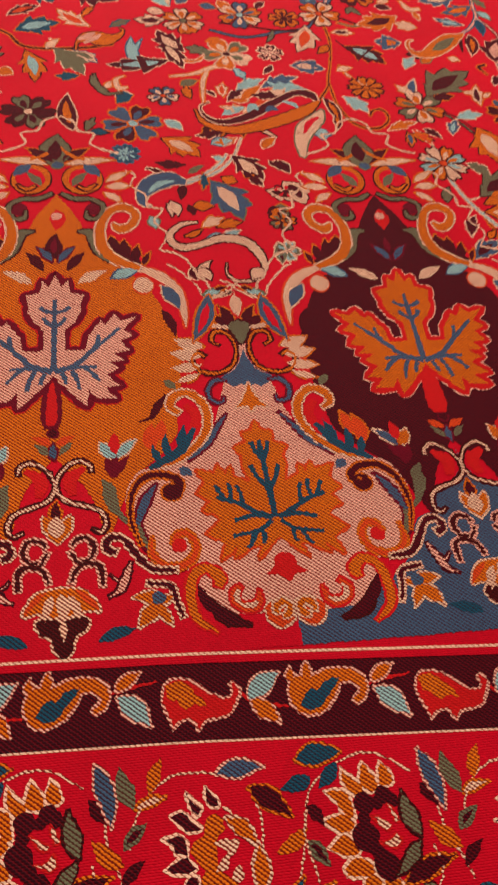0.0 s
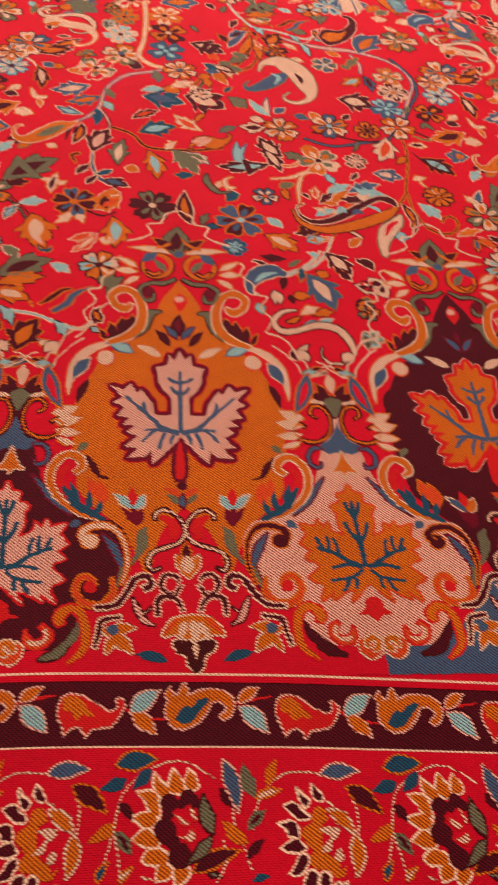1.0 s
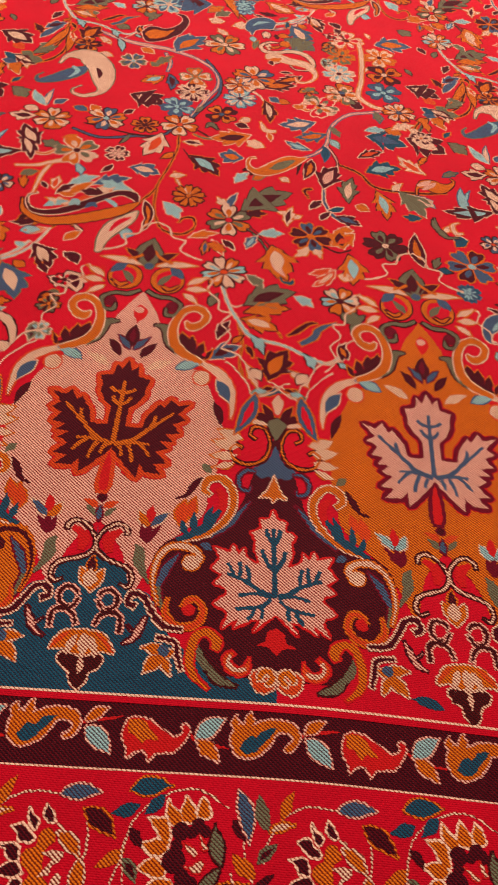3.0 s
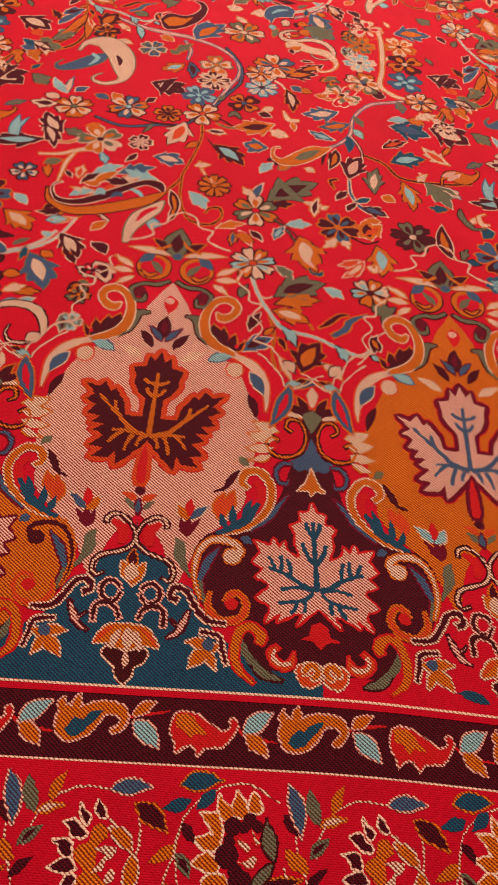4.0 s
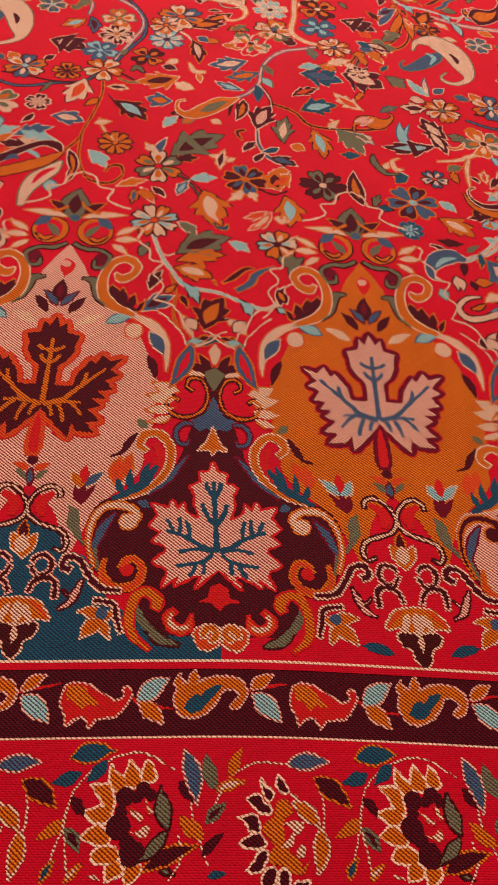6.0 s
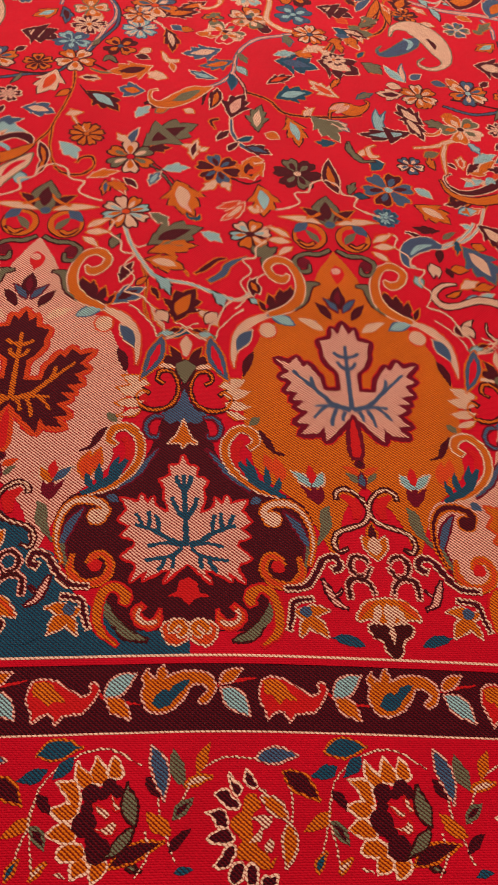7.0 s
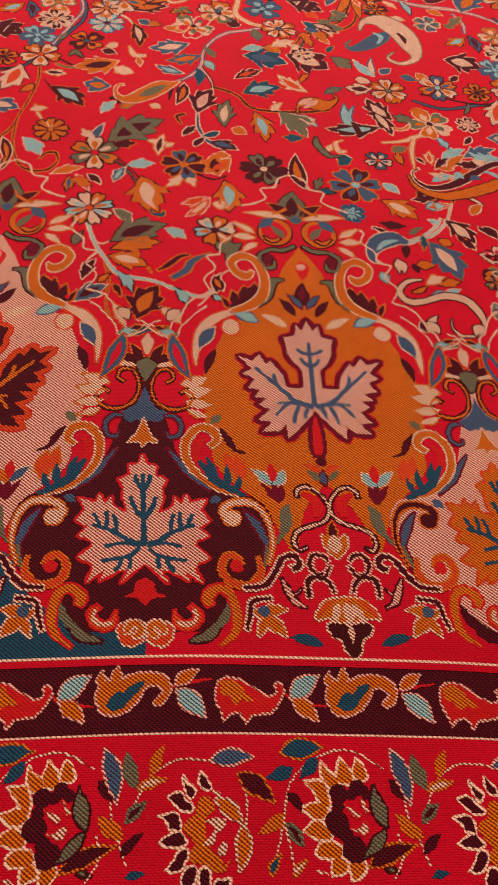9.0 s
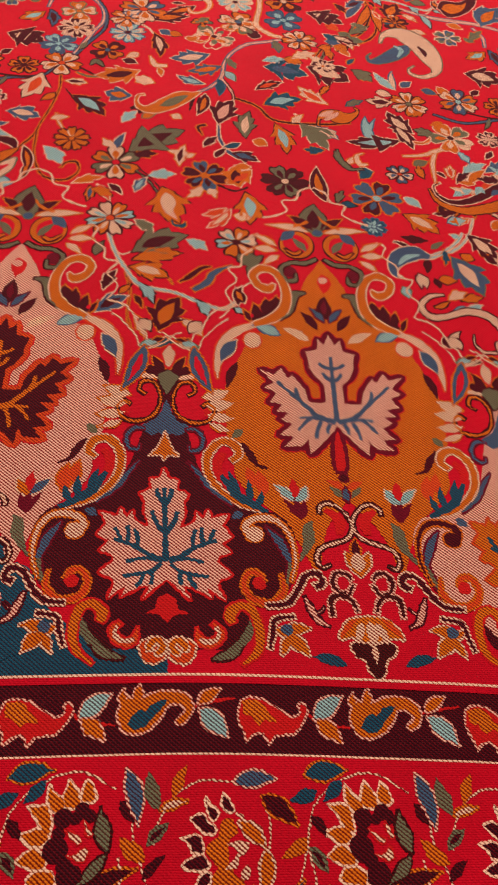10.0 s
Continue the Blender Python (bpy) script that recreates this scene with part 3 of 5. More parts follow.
UP_VEINS = (
    ((0.000, -0.281, 0.022), (0.000, -0.181, 0.019), (0.000, -0.079, 0.017), (0.000, 0.041, 0.014)),
    ((0.005, -0.085, 0.017), (0.027, -0.066, 0.016), (0.037, -0.043, 0.015)),
    ((0.002, -0.023, 0.017), (0.032, -0.013, 0.016), (0.051, 0.004, 0.015)),
    ((0.003, -0.287, 0.024), (0.071, -0.260, 0.021), (0.120, -0.207, 0.018), (0.164, -0.161, 0.015), (0.221, -0.100, 0.012)),
    ((0.133, -0.196, 0.018), (0.146, -0.160, 0.015), (0.150, -0.126, 0.013)),
    ((0.038, -0.277, 0.018), (0.094, -0.269, 0.015), (0.143, -0.272, 0.013)),
    ((0.099, -0.272, 0.018), (0.127, -0.298, 0.015), (0.151, -0.332, 0.013)),
    ((0.060, -0.284, 0.018), (0.077, -0.323, 0.015), (0.085, -0.366, 0.013)),
    ((0.026, -0.293, 0.018), (0.037, -0.315, 0.015), (0.041, -0.340, 0.013)),
)
LOW_VEINS = (
    ((0.000, -0.887, 0.021), (0.000, -0.783, 0.019), (0.000, -0.600, 0.016)),
    ((0.002, -0.785, 0.016), (0.030, -0.739, 0.016), (0.044, -0.695, 0.015)),
    ((0.001, -0.675, 0.016), (0.020, -0.636, 0.016), (0.027, -0.605, 0.015)),
    ((0.009, -0.885, 0.021), (0.050, -0.867, 0.019), (0.102, -0.832, 0.016), (0.170, -0.806, 0.014)),
    ((0.091, -0.838, 0.016), (0.092, -0.797, 0.014), (0.102, -0.766, 0.013)),
    ((0.127, -0.822, 0.016), (0.121, -0.787, 0.014), (0.125, -0.756, 0.013)),
    ((0.146, -0.811, 0.016), (0.155, -0.788, 0.014), (0.167, -0.762, 0.013)),
    ((0.026, -0.881, 0.016), (0.071, -0.876, 0.014), (0.127, -0.890, 0.013)),
    ((0.015, -0.896, 0.016), (0.053, -0.926, 0.014), (0.138, -0.942, 0.013)),
    ((0.049, -0.924, 0.016), (0.044, -0.946, 0.014), (0.050, -0.971, 0.013)),
    ((0.072, -0.932, 0.016), (0.081, -0.959, 0.014), (0.098, -0.982, 0.013)),
)


def medallion(name, axis, label):
    ob = new(name)
    ob.parent = cloth
    return tagged(ob, label)


def upper_medallion(k):
    swap = UPPER[k + 2]
    axis = PITCH * (k + 0.5)
    top = medallion("medallion", axis, {"m": "maroon", "p": "pale pink", "o": "gold"}[swap["F"]] + " medallion with a maple leaf")
    once, both = Row(axis, top, False, swap), Row(axis, top, True, swap)
    once.halves("field", 8, "F", None, (0.000, 0.602), (0.071, 0.479), (0.107, 0.386), (0.128, 0.292), (0.224, 0.204), (0.321, 0.107), (0.385, -0.030), (0.427, -0.161), (0.434, -0.302), (0.395, -0.438), (0.388, -0.553), (0.320, -0.642), (0.232, -0.727), (0.186, -0.830), (0.141, -0.919), (0.113, -0.810), (0.080, -0.731), (0.012, -0.645), (0.000, -0.602))
    once.disc(10, 0.000, 0.474, 0.021, "p", None)
    once.leaf(9, 0.000, 0.514, 0.000, 0.393, 0.52, "h", None, None)
    once.leaf(11, 0.000, 0.244, 0.000, 0.379, 0.48, "m", None, "w")
    both.leaf(11, 0.009, 0.224, 0.070, 0.308, 0.34, "b", "w", None)
    both.leaf(11, 0.044, 0.181, 0.107, 0.280, 0.36, "m", None, None)
    both.leaf(10, 0.082, 0.119, 0.185, 0.182, 0.37, "c", None, None)
    both.leaf(12, 0.200, 0.141, 0.308, 0.190, 0.43, "t", "b", None)
    both.scroll(10, "h", None, (0.251, 0.167, 0.019), (0.340, 0.159, 0.063), (0.404, 0.095, 0.061), (0.424, -0.006, 0.025))
    both.scroll(11, "c", "v", (0.275, 0.201, 0.025), (0.376, 0.151, 0.049), (0.436, 0.069, 0.045), (0.453, -0.035, 0.028), (0.453, -0.101, 0.009))
    both.scroll(12, "o", "c", (0.213, 0.435, 0.016), (0.240, 0.402, 0.048), (0.283, 0.426, 0.037), (0.301, 0.484, 0.037), (0.259, 0.525, 0.046), (0.200, 0.499, 0.036), (0.164, 0.404, 0.040), (0.173, 0.301, 0.047), (0.220, 0.237, 0.047), (0.308, 0.190, 0.029))
    both.scroll(10, "r", None, (0.215, 0.453, 0.015), (0.231, 0.367, 0.073), (0.275, 0.284, 0.050), (0.313, 0.229, 0.023))
    both.scroll(11, "m", None, (0.198, 0.296, 0.012), (0.248, 0.259, 0.038), (0.311, 0.216, 0.019))
    both.leaf(11, 0.231, 0.264, 0.205, 0.365, 0.59, "m", "o", None)
    both.leaf(11, 0.260, 0.240, 0.253, 0.347, 0.52, "m", "o", None)
    both.leaf(11, 0.292, 0.222, 0.304, 0.316, 0.48, "m", "o", None)
    both.leaf(11, 0.319, 0.203, 0.349, 0.279, 0.33, "m", "o", None)
    both.scroll(11, "g", "k", (0.078, 0.391, 0.014), (0.131, 0.374, 0.048), (0.162, 0.287, 0.054), (0.200, 0.229, 0.023))
    both.disc(12, 0.313, 0.106, 0.035, "c", "v")
    both.leaf(12, 0.378, 0.103, 0.441, -0.018, 0.42, "b", "c", None)
    both.leaf(12, 0.375, -0.015, 0.416, -0.144, 0.28, "m", None, None)
    both.leaf(13, 0.547, 0.056, 0.471, -0.177, 0.29, "b", "o", "r")
    both.scroll(11, "h", None, (0.460, -0.145, 0.018), (0.466, -0.245, 0.084), (0.424, -0.357, 0.017))
    both.leaf(12, 0.510, -0.195, 0.405, -0.156, 0.54, "c", "o", None)
    both.leaf(12, 0.503, -0.232, 0.386, -0.215, 0.52, "c", "o", None)
    both.leaf(12, 0.495, -0.275, 0.384, -0.288, 0.46, "c", "o", None)
    both.leaf(12, 0.484, -0.311, 0.397, -0.348, 0.39, "c", "o", None)
    both.leaf(11, 0.360, -0.338, 0.398, -0.380, 0.58, "g", None, None)
    both.disc(12, 0.100, 0.696, 0.078, "o", "k")
    both.disc(14, 0.103, 0.697, 0.057, "r", None)
    both.leaf(15, 0.103, 0.786, 0.170, 0.714, 0.54, "b", None, None)
    both.scroll(16, "o", "k", (0.155, 0.666, 0.012), (0.115, 0.633, 0.024), (0.081, 0.653, 0.018))
    both.leaf(16, 0.060, 0.651, 0.120, 0.741, 0.36, "g", None, None)
    both.scroll(10, "h", None, (0.209, 0.752, 0.023), (0.238, 0.657, 0.064), (0.195, 0.550, 0.020))
    both.leaf(11, 0.193, 0.677, 0.291, 0.746, 0.35, "c", "o", None)
    both.leaf(11, 0.190, 0.646, 0.296, 0.654, 0.46, "c", "o", None)
    both.leaf(11, 0.181, 0.615, 0.252, 0.554, 0.46, "c", "o", None)
    both.scroll(11, "g", "k", (0.015, 0.610, 0.021), (0.069, 0.577, 0.028), (0.130, 0.574, 0.024), (0.178, 0.534, 0.024), (0.161, 0.467, 0.023), (0.120, 0.465, 0.026), (0.114, 0.507, 0.013))
    both.disc(10, 0.140, 0.516, 0.031, "w", None)
    once.leaf(10, 0.000, 0.775, 0.000, 0.998, 0.64, "g", "k", "m")
    both.leaf(10, 0.016, 0.803, 0.129, 0.901, 0.38, "m", "o", None)
    both.scroll(11, "o", None, (0.008, 0.907, 0.010), (0.050, 0.854, 0.018), (0.108, 0.819, 0.015))
    both.leaf(10, 0.029, 0.788, 0.235, 0.821, 0.24, "c", "o", None)
    once.disc(12, 0.000, 0.787, 0.022, "b", "g")
    both.scroll(6, "c", None, (0.004, 1.127, 0.014), (0.063, 1.089, 0.012), (0.085, 1.022, 0.012), (0.150, 1.003, 0.013), (0.132, 0.934, 0.011), (0.188, 0.890, 0.014), (0.246, 0.870, 0.014))
    both.scroll(6, "c", None, (0.270, 0.753, 0.013), (0.309, 0.725, 0.010), (0.291, 0.662, 0.010), (0.346, 0.598, 0.010), (0.353, 0.532, 0.011), (0.408, 0.514, 0.010), (0.372, 0.446, 0.009), (0.418, 0.372, 0.008), (0.380, 0.287, 0.007))
    both.scroll(6, "c", None, (0.385, 0.288, 0.011), (0.452, 0.265, 0.012), (0.490, 0.220, 0.009), (0.521, 0.144, 0.010), (0.547, 0.119, 0.009), (0.568, 0.051, 0.010), (0.626, 0.073, 0.008), (0.658, 0.113, 0.008), (0.691, 0.127, 0.009))
    both.leaf(6, 0.519, 0.189, 0.567, 0.127, 0.73, "c", "m", None)
    both.leaf(12, 0.189, -0.645, 0.142, -0.578, 0.56, "Y", "c", None)
    both.leaf(12, 0.189, -0.645, 0.257, -0.575, 0.38, "T", "c", None)
    both.leaf(11, 0.179, -0.716, 0.157, -0.636, 0.35, "w", None, None)
    both.leaf(11, 0.179, -0.716, 0.229, -0.634, 0.27, "w", None, None)
    both.leaf(11, 0.179, -0.693, 0.192, -0.626, 0.39, "w", None, None)
    both.leaf(13, 0.188, -0.626, 0.192, -0.547, 0.45, "h", None, None)
    once.disc(12, 0.000, -0.538, 0.015, "m", "w")
    both.leaf(11, 0.008, -0.583, 0.066, -0.551, 0.44, "v", None, None)
    once.leaf(12, 0.000, -0.641, 0.000, -0.573, 0.43, "b", "w", None)
    both.leaf(12, 0.017, -0.621, 0.058, -0.576, 0.39, "g", None, None)
    both.scroll(12, "o", "c", (0.404, -0.479, 0.022), (0.375, -0.451, 0.029), (0.393, -0.405, 0.035), (0.445, -0.399, 0.032), (0.488, -0.459, 0.032), (0.486, -0.538, 0.029), (0.445, -0.608, 0.026), (0.379, -0.662, 0.021), (0.314, -0.688, 0.009))
    both.scroll(11, "h", None, (0.427, -0.445, 0.022), (0.459, -0.504, 0.040), (0.425, -0.580, 0.030), (0.374, -0.636, 0.013))
    both.scroll(10, "m", None, (0.365, -0.398, 0.009), (0.335, -0.445, 0.029), (0.312, -0.490, 0.018), (0.272, -0.508, 0.007))
    both.leaf(12, 0.325, -0.670, 0.302, -0.600, 0.36, "d", None, None)
    both.leaf(12, 0.353, -0.657, 0.348, -0.560, 0.30, "d", None, None)
    both.leaf(12, 0.391, -0.634, 0.416, -0.525, 0.28, "d", None, None)
    both.scroll(12, "d", None, (0.285, -0.687, 0.014), (0.337, -0.664, 0.030), (0.390, -0.624, 0.036), (0.443, -0.542, 0.017))
    both.leaf(11, 0.301, -0.629, 0.311, -0.511, 0.48, "v", "o", None)
    both.leaf(11, 0.333, -0.590, 0.349, -0.496, 0.47, "v", "o", None)
    both.scroll(11, "b", "w", (0.558, -0.488, 0.007), (0.520, -0.539, 0.021), (0.478, -0.604, 0.024), (0.409, -0.666, 0.011))
    once.halves("field", 7, "G", None, (0.000, -0.660), (0.002, -0.728), (0.048, -0.786), (0.135, -0.822), (0.141, -0.890), (0.205, -0.918), (0.249, -1.010), (0.285, -1.065), (0.366, -1.121), (0.440, -1.150), (0.540, -1.172), (0.630, -1.180), (0.641, -1.184), (0.643, -1.195), (0.643, -1.230), (0.643, -1.275), (0.641, -1.285), (0.630, -1.286), (0.239, -1.286), (0.000, -1.284))
    both.scroll(12, "c", "k", (0.109, -0.690, 0.017), (0.105, -0.663, 0.017), (0.072, -0.646, 0.017), (0.026, -0.675, 0.014), (0.001, -0.735, 0.015), (0.028, -0.787, 0.017), (0.117, -0.823, 0.017), (0.141, -0.865, 0.016), (0.127, -0.899, 0.014), (0.098, -0.887, 0.008))
    both.scroll(10, "h", None, (0.087, -0.673, 0.018), (0.044, -0.715, 0.044), (0.051, -0.770, 0.024))
    both.scroll(11, "g", None, (0.140, -0.721, 0.009), (0.158, -0.751, 0.037), (0.159, -0.791, 0.042), (0.177, -0.838, 0.023), (0.202, -0.876, 0.009))
    once.halves("patch", 12, "o", "c", (0.000, -0.869), (0.041, -0.834), (0.040, -0.889), (0.006, -0.927), (0.000, -0.932))
    once.leaf(13, 0.000, -0.911, 0.000, -0.837, 0.70, "c", None, None)
    once.leaf(13, 0.000, -0.861, 0.000, -0.787, 0.50, "m", "o", None)
    both.scroll(12, "k", "p", (0.036, -0.943, 0.015), (0.049, -0.922, 0.018), (0.081, -0.917, 0.019), (0.100, -0.949, 0.021), (0.086, -0.984, 0.017), (0.058, -0.989, 0.016))
    both.scroll(12, "k", "p", (0.030, -1.055, 0.016), (0.045, -1.017, 0.018), (0.078, -0.998, 0.021), (0.113, -1.013, 0.021), (0.116, -1.072, 0.018))
    both.scroll(12, "k", "p", (0.032, -0.955, 0.016), (0.043, -0.979, 0.016), (0.061, -1.003, 0.017))
    once.halves("patch", 12, "o", "c", (0.000, -1.067), (0.060, -1.075), (0.092, -1.107), (0.106, -1.147), (0.060, -1.142), (0.000, -1.162))
    both.leaf(14, 0.021, -1.090, 0.047, -1.165, 0.36, "c", None, None)
    both.leaf(14, 0.041, -1.078, 0.103, -1.145, 0.20, "v", None, None)
    once.leaf(14, 0.000, -1.082, 0.000, -1.169, 0.46, "c", None, None)
    once.halves("patch", 12, "k", "c", (0.000, -1.165), (0.050, -1.150), (0.075, -1.168), (0.061, -1.201), (0.035, -1.216), (0.026, -1.250), (0.000, -1.277))
    once.leaf(15, 0.000, -1.165, 0.000, -1.224, 0.38, "c", None, None)
    both.leaf(12, 0.094, -1.230, 0.198, -1.203, 0.34, "d", None, None)
    both.scroll(12, "m", "c", (-0.329, -1.182, 0.016), (-0.314, -1.130, 0.019), (-0.302, -1.085, 0.020), (-0.238, -1.072, 0.018))
    both.leaf(12, -0.280, -1.124, -0.193, -1.113, 0.48, "o", "c", None)
    both.leaf(12, -0.273, -1.133, -0.205, -1.202, 0.51, "o", "c", None)
    both.leaf(12, -0.267, -1.133, -0.296, -1.203, 0.43, "o", "c", None)
    both.leaf(12, -0.254, -1.129, -0.309, -1.115, 0.60, "o", "c", None)
    both.disc(14, -0.267, -1.118, 0.020, "b", None)
    both.scroll(12, "p", "m", (-0.201, -1.001, 0.008), (-0.184, -1.044, 0.025), (-0.163, -1.086, 0.022), (-0.129, -1.106, 0.007))
    both.scroll(12, "p", "m", (-0.182, -1.056, 0.007), (-0.160, -1.059, 0.011), (-0.139, -1.039, 0.005))
    maple_leaf(axis, top, UP_EDGE, UP_VEINS, 13, swap["A"], swap["B"], swap["V"], swap["E"], 0.019)
    Figure("leaf_stalk", top, dx=axis).ribbon([(0, -0.32, 0.014), (0, -0.385, 0.042), (0.0, -0.48, 0.050), (0, -0.512, 0.028)], 16, "h", swap["B"], 0.016).done()


def lower_medallion(k):
    swap = LOWER[k + 1]
    axis = PITCH * k
    top = medallion("small_medallion", axis, {"m": "maroon", "p": "pale pink", "o": "gold"}[swap["F"]] + " small medallion with a maple leaf")
    once, both = Row(axis, top, False, swap), Row(axis, top, True, swap)
    once.halves("patch", 10, "b", None, (0.000, -0.210), (0.034, -0.297), (0.090, -0.337), (0.049, -0.376), (0.027, -0.366), (0.000, -0.377))
    both.scroll(11, "b", "w", (0.073, -0.348, 0.012), (0.111, -0.347, 0.021), (0.137, -0.383, 0.020), (0.129, -0.430, 0.019), (0.096, -0.441, 0.016), (0.087, -0.416, 0.008))
    once.halves("field", 9, "F", None, (0.000, -0.161), (0.076, -0.343), (0.119, -0.497), (0.185, -0.631), (0.267, -0.670), (0.391, -0.697), (0.441, -0.801), (0.411, -0.911), (0.365, -1.003), (0.289, -1.032), (0.272, -1.110), (0.205, -1.176), (0.110, -1.186), (0.000, -1.190))
    once.halves("patch", 12, "o", "c", (0.000, -0.354), (0.027, -0.428), (0.055, -0.468), (0.016, -0.464), (0.000, -0.488))
    both.disc(10, 0.088, -0.229, 0.075, "r", None)
    both.scroll(12, "o", "k", (0.079, -0.190, 0.014), (0.105, -0.169, 0.015), (0.091, -0.127, 0.017), (0.047, -0.135, 0.016), (0.023, -0.204, 0.014), (0.042, -0.280, 0.016), (0.098, -0.315, 0.018), (0.158, -0.302, 0.017), (0.181, -0.252, 0.014), (0.158, -0.223, 0.018), (0.132, -0.240, 0.017))
    once.halves("patch", 12, "c", "h", (0.000, 0.065), (0.028, 0.012), (0.000, -0.061))
    both.leaf(11, 0.020, -0.096, 0.066, 0.002, 0.41, "m", "o", None)
    both.leaf(11, 0.029, -0.101, 0.116, -0.044, 0.43, "m", "o", None)
    both.leaf(11, 0.029, -0.113, 0.139, -0.095, 0.27, "c", "o", None)
    once.halves("patch", 12, "g", "k", (0.000, -0.067), (0.042, -0.094), (0.025, -0.147), (0.000, -0.188))
    both.scroll(6, "c", None, (-0.005, 0.108, 0.010), (0.032, 0.091, 0.009), (0.056, 0.047, 0.009), (0.111, 0.043, 0.009), (0.131, 0.097, 0.008), (0.165, 0.143, 0.008), (0.203, 0.190, 0.009), (0.236, 0.215, 0.010))
    both.leaf(7, 0.046, 0.074, 0.115, 0.053, 0.48, "t", "g", None)
    both.leaf(7, 0.023, 0.091, 0.074, 0.075, 0.50, "m", "o", None)
    both.scroll(13, "K", "o", (-0.294, -0.791, 0.033), (-0.270, -0.749, 0.029), (-0.307, -0.717, 0.029), (-0.373, -0.719, 0.026), (-0.418, -0.776, 0.020), (-0.430, -0.869, 0.015), (-0.407, -0.954, 0.009))
    both.disc(12, -0.299, -0.778, 0.030, "K", "o")
    both.scroll(12, "b", "w", (-0.342, -0.745, 0.007), (-0.383, -0.807, 0.034), (-0.413, -0.885, 0.020))
    both.scroll(12, "g", "w", (-0.410, -0.871, 0.015), (-0.402, -0.932, 0.025), (-0.373, -1.002, 0.009))
    both.leaf(11, -0.267, -0.694, -0.228, -0.721, 0.71, "b", None, None)
    both.scroll(13, "v", "o", (-0.321, -0.954, 0.011), (-0.302, -0.927, 0.025), (-0.271, -0.923, 0.022), (-0.250, -0.965, 0.023), (-0.274, -1.014, 0.024), (-0.336, -1.028, 0.025), (-0.378, -0.985, 0.021), (-0.374, -0.925, 0.009))
    both.disc(12, -0.300, -0.961, 0.023, "h", None)
    both.scroll(14, "m", "c", (-0.481, -0.970, 0.028), (-0.509, -0.955, 0.023), (-0.497, -0.922, 0.024), (-0.457, -0.929, 0.023), (-0.427, -0.977, 0.024), (-0.386, -1.028, 0.024), (-0.316, -1.038, 0.017))
    both.scroll(13, "o", "h", (-0.208, -1.100, 0.027), (-0.199, -1.069, 0.042), (-0.232, -1.039, 0.034), (-0.271, -1.059, 0.034), (-0.288, -1.126, 0.034), (-0.277, -1.188, 0.029), (-0.225, -1.234, 0.011))
    both.scroll(12, "Q", "k", (-0.252, -1.113, 0.008), (-0.226, -1.161, 0.029), (-0.191, -1.197, 0.038), (-0.132, -1.218, 0.009))
    both.leaf(12.5, -0.235, -1.172, -0.262, -1.085, 0.30, "Q", None, None)
    both.scroll(13, "v", "h", (-0.142, -1.099, 0.017), (-0.165, -1.122, 0.029), (-0.158, -1.152, 0.032), (-0.125, -1.167, 0.034), (-0.100, -1.152, 0.029), (-0.091, -1.114, 0.009))
    both.scroll(15, "c", None, (-0.151, -1.111, 0.011), (-0.160, -1.134, 0.015), (-0.148, -1.156, 0.015), (-0.121, -1.161, 0.015), (-0.100, -1.152, 0.009))
    both.patch(13, "v", "c", (-0.090, -1.174), (-0.076, -1.157), (-0.051, -1.147), (-0.022, -1.145), (-0.003, -1.158), (-0.005, -1.213), (-0.021, -1.224), (-0.044, -1.235), (-0.066, -1.228), (-0.083, -1.207))
    both.scroll(15, "o", "c", (-0.055, -1.192, 0.015), (-0.053, -1.170, 0.023), (-0.030, -1.156, 0.023), (-0.014, -1.173, 0.023), (-0.024, -1.195, 0.021), (-0.039, -1.199, 0.013))
    once.halves("patch", 13, "h", None, (0.000, -1.003), (0.028, -1.016), (0.036, -1.050), (0.064, -1.068), (0.022, -1.076), (0.000, -1.100))
    maple_leaf(axis, top, LOW_EDGE, LOW_VEINS, 14, swap["A"], swap["B"], swap["V"], swap["E"], 0.009, 0.05)


for k in (-2, -1, 0, 1):
    upper_medallion(k)
for k in (-1, 0, 1, 2):
    lower_medallion(k)

# ---- the field: one repeat of flowers, leaves and stems, set out on its lattice ----
STEP, RISE = 2.572, 2.72


def repeats(x, y):
    for j in (0, 1):
        for i in (-2, -1, 0, 1):
            dx, dy = i * STEP + j * STEP / 2, j * RISE
            if -2.5 < x + dx < 3.7 and y + dy < 5.2:
                yield dx, dy


def leaf(x0, y0, x1, y1, w, fill, out=None, inner=None):
    for dx, dy in repeats(x0, y0):
        ln = math.hypot(x1 - x0, y1 - y0)
        teeth = 4 if w > 0.36 and ln > 0.18 else 3 if w > 0.3 and ln > 0.11 else 0
        Figure("leaf", dx=dx, dy=dy).leaf(x0, y0, x1, y1, w * 1.08, 1, fill, out, inner, 0.06, teeth, 0.33).done()


def flower(x, y, r, n, cols, out, heart):
    for dx, dy in repeats(x, y):
        Figure("flower", dx=dx, dy=dy).flower(x, y, r, n, 2, cols, out, heart, turn=0.4 + 3 * x).done()


def shape(name, lv, fill, out, *pts):
    for dx, dy in repeats(pts[0][0], pts[0][1]):
        Figure(name, dx=dx, dy=dy).patch(pts, lv, fill, out, n=4).done()


def curl(name, fill, out, *pts):
    for dx, dy in repeats(pts[0][0], pts[0][1]):
        Figure(name, dx=dx, dy=dy).ribbon(pts, 0 if name == "stem" else 3 if out else 5, fill, out).done()


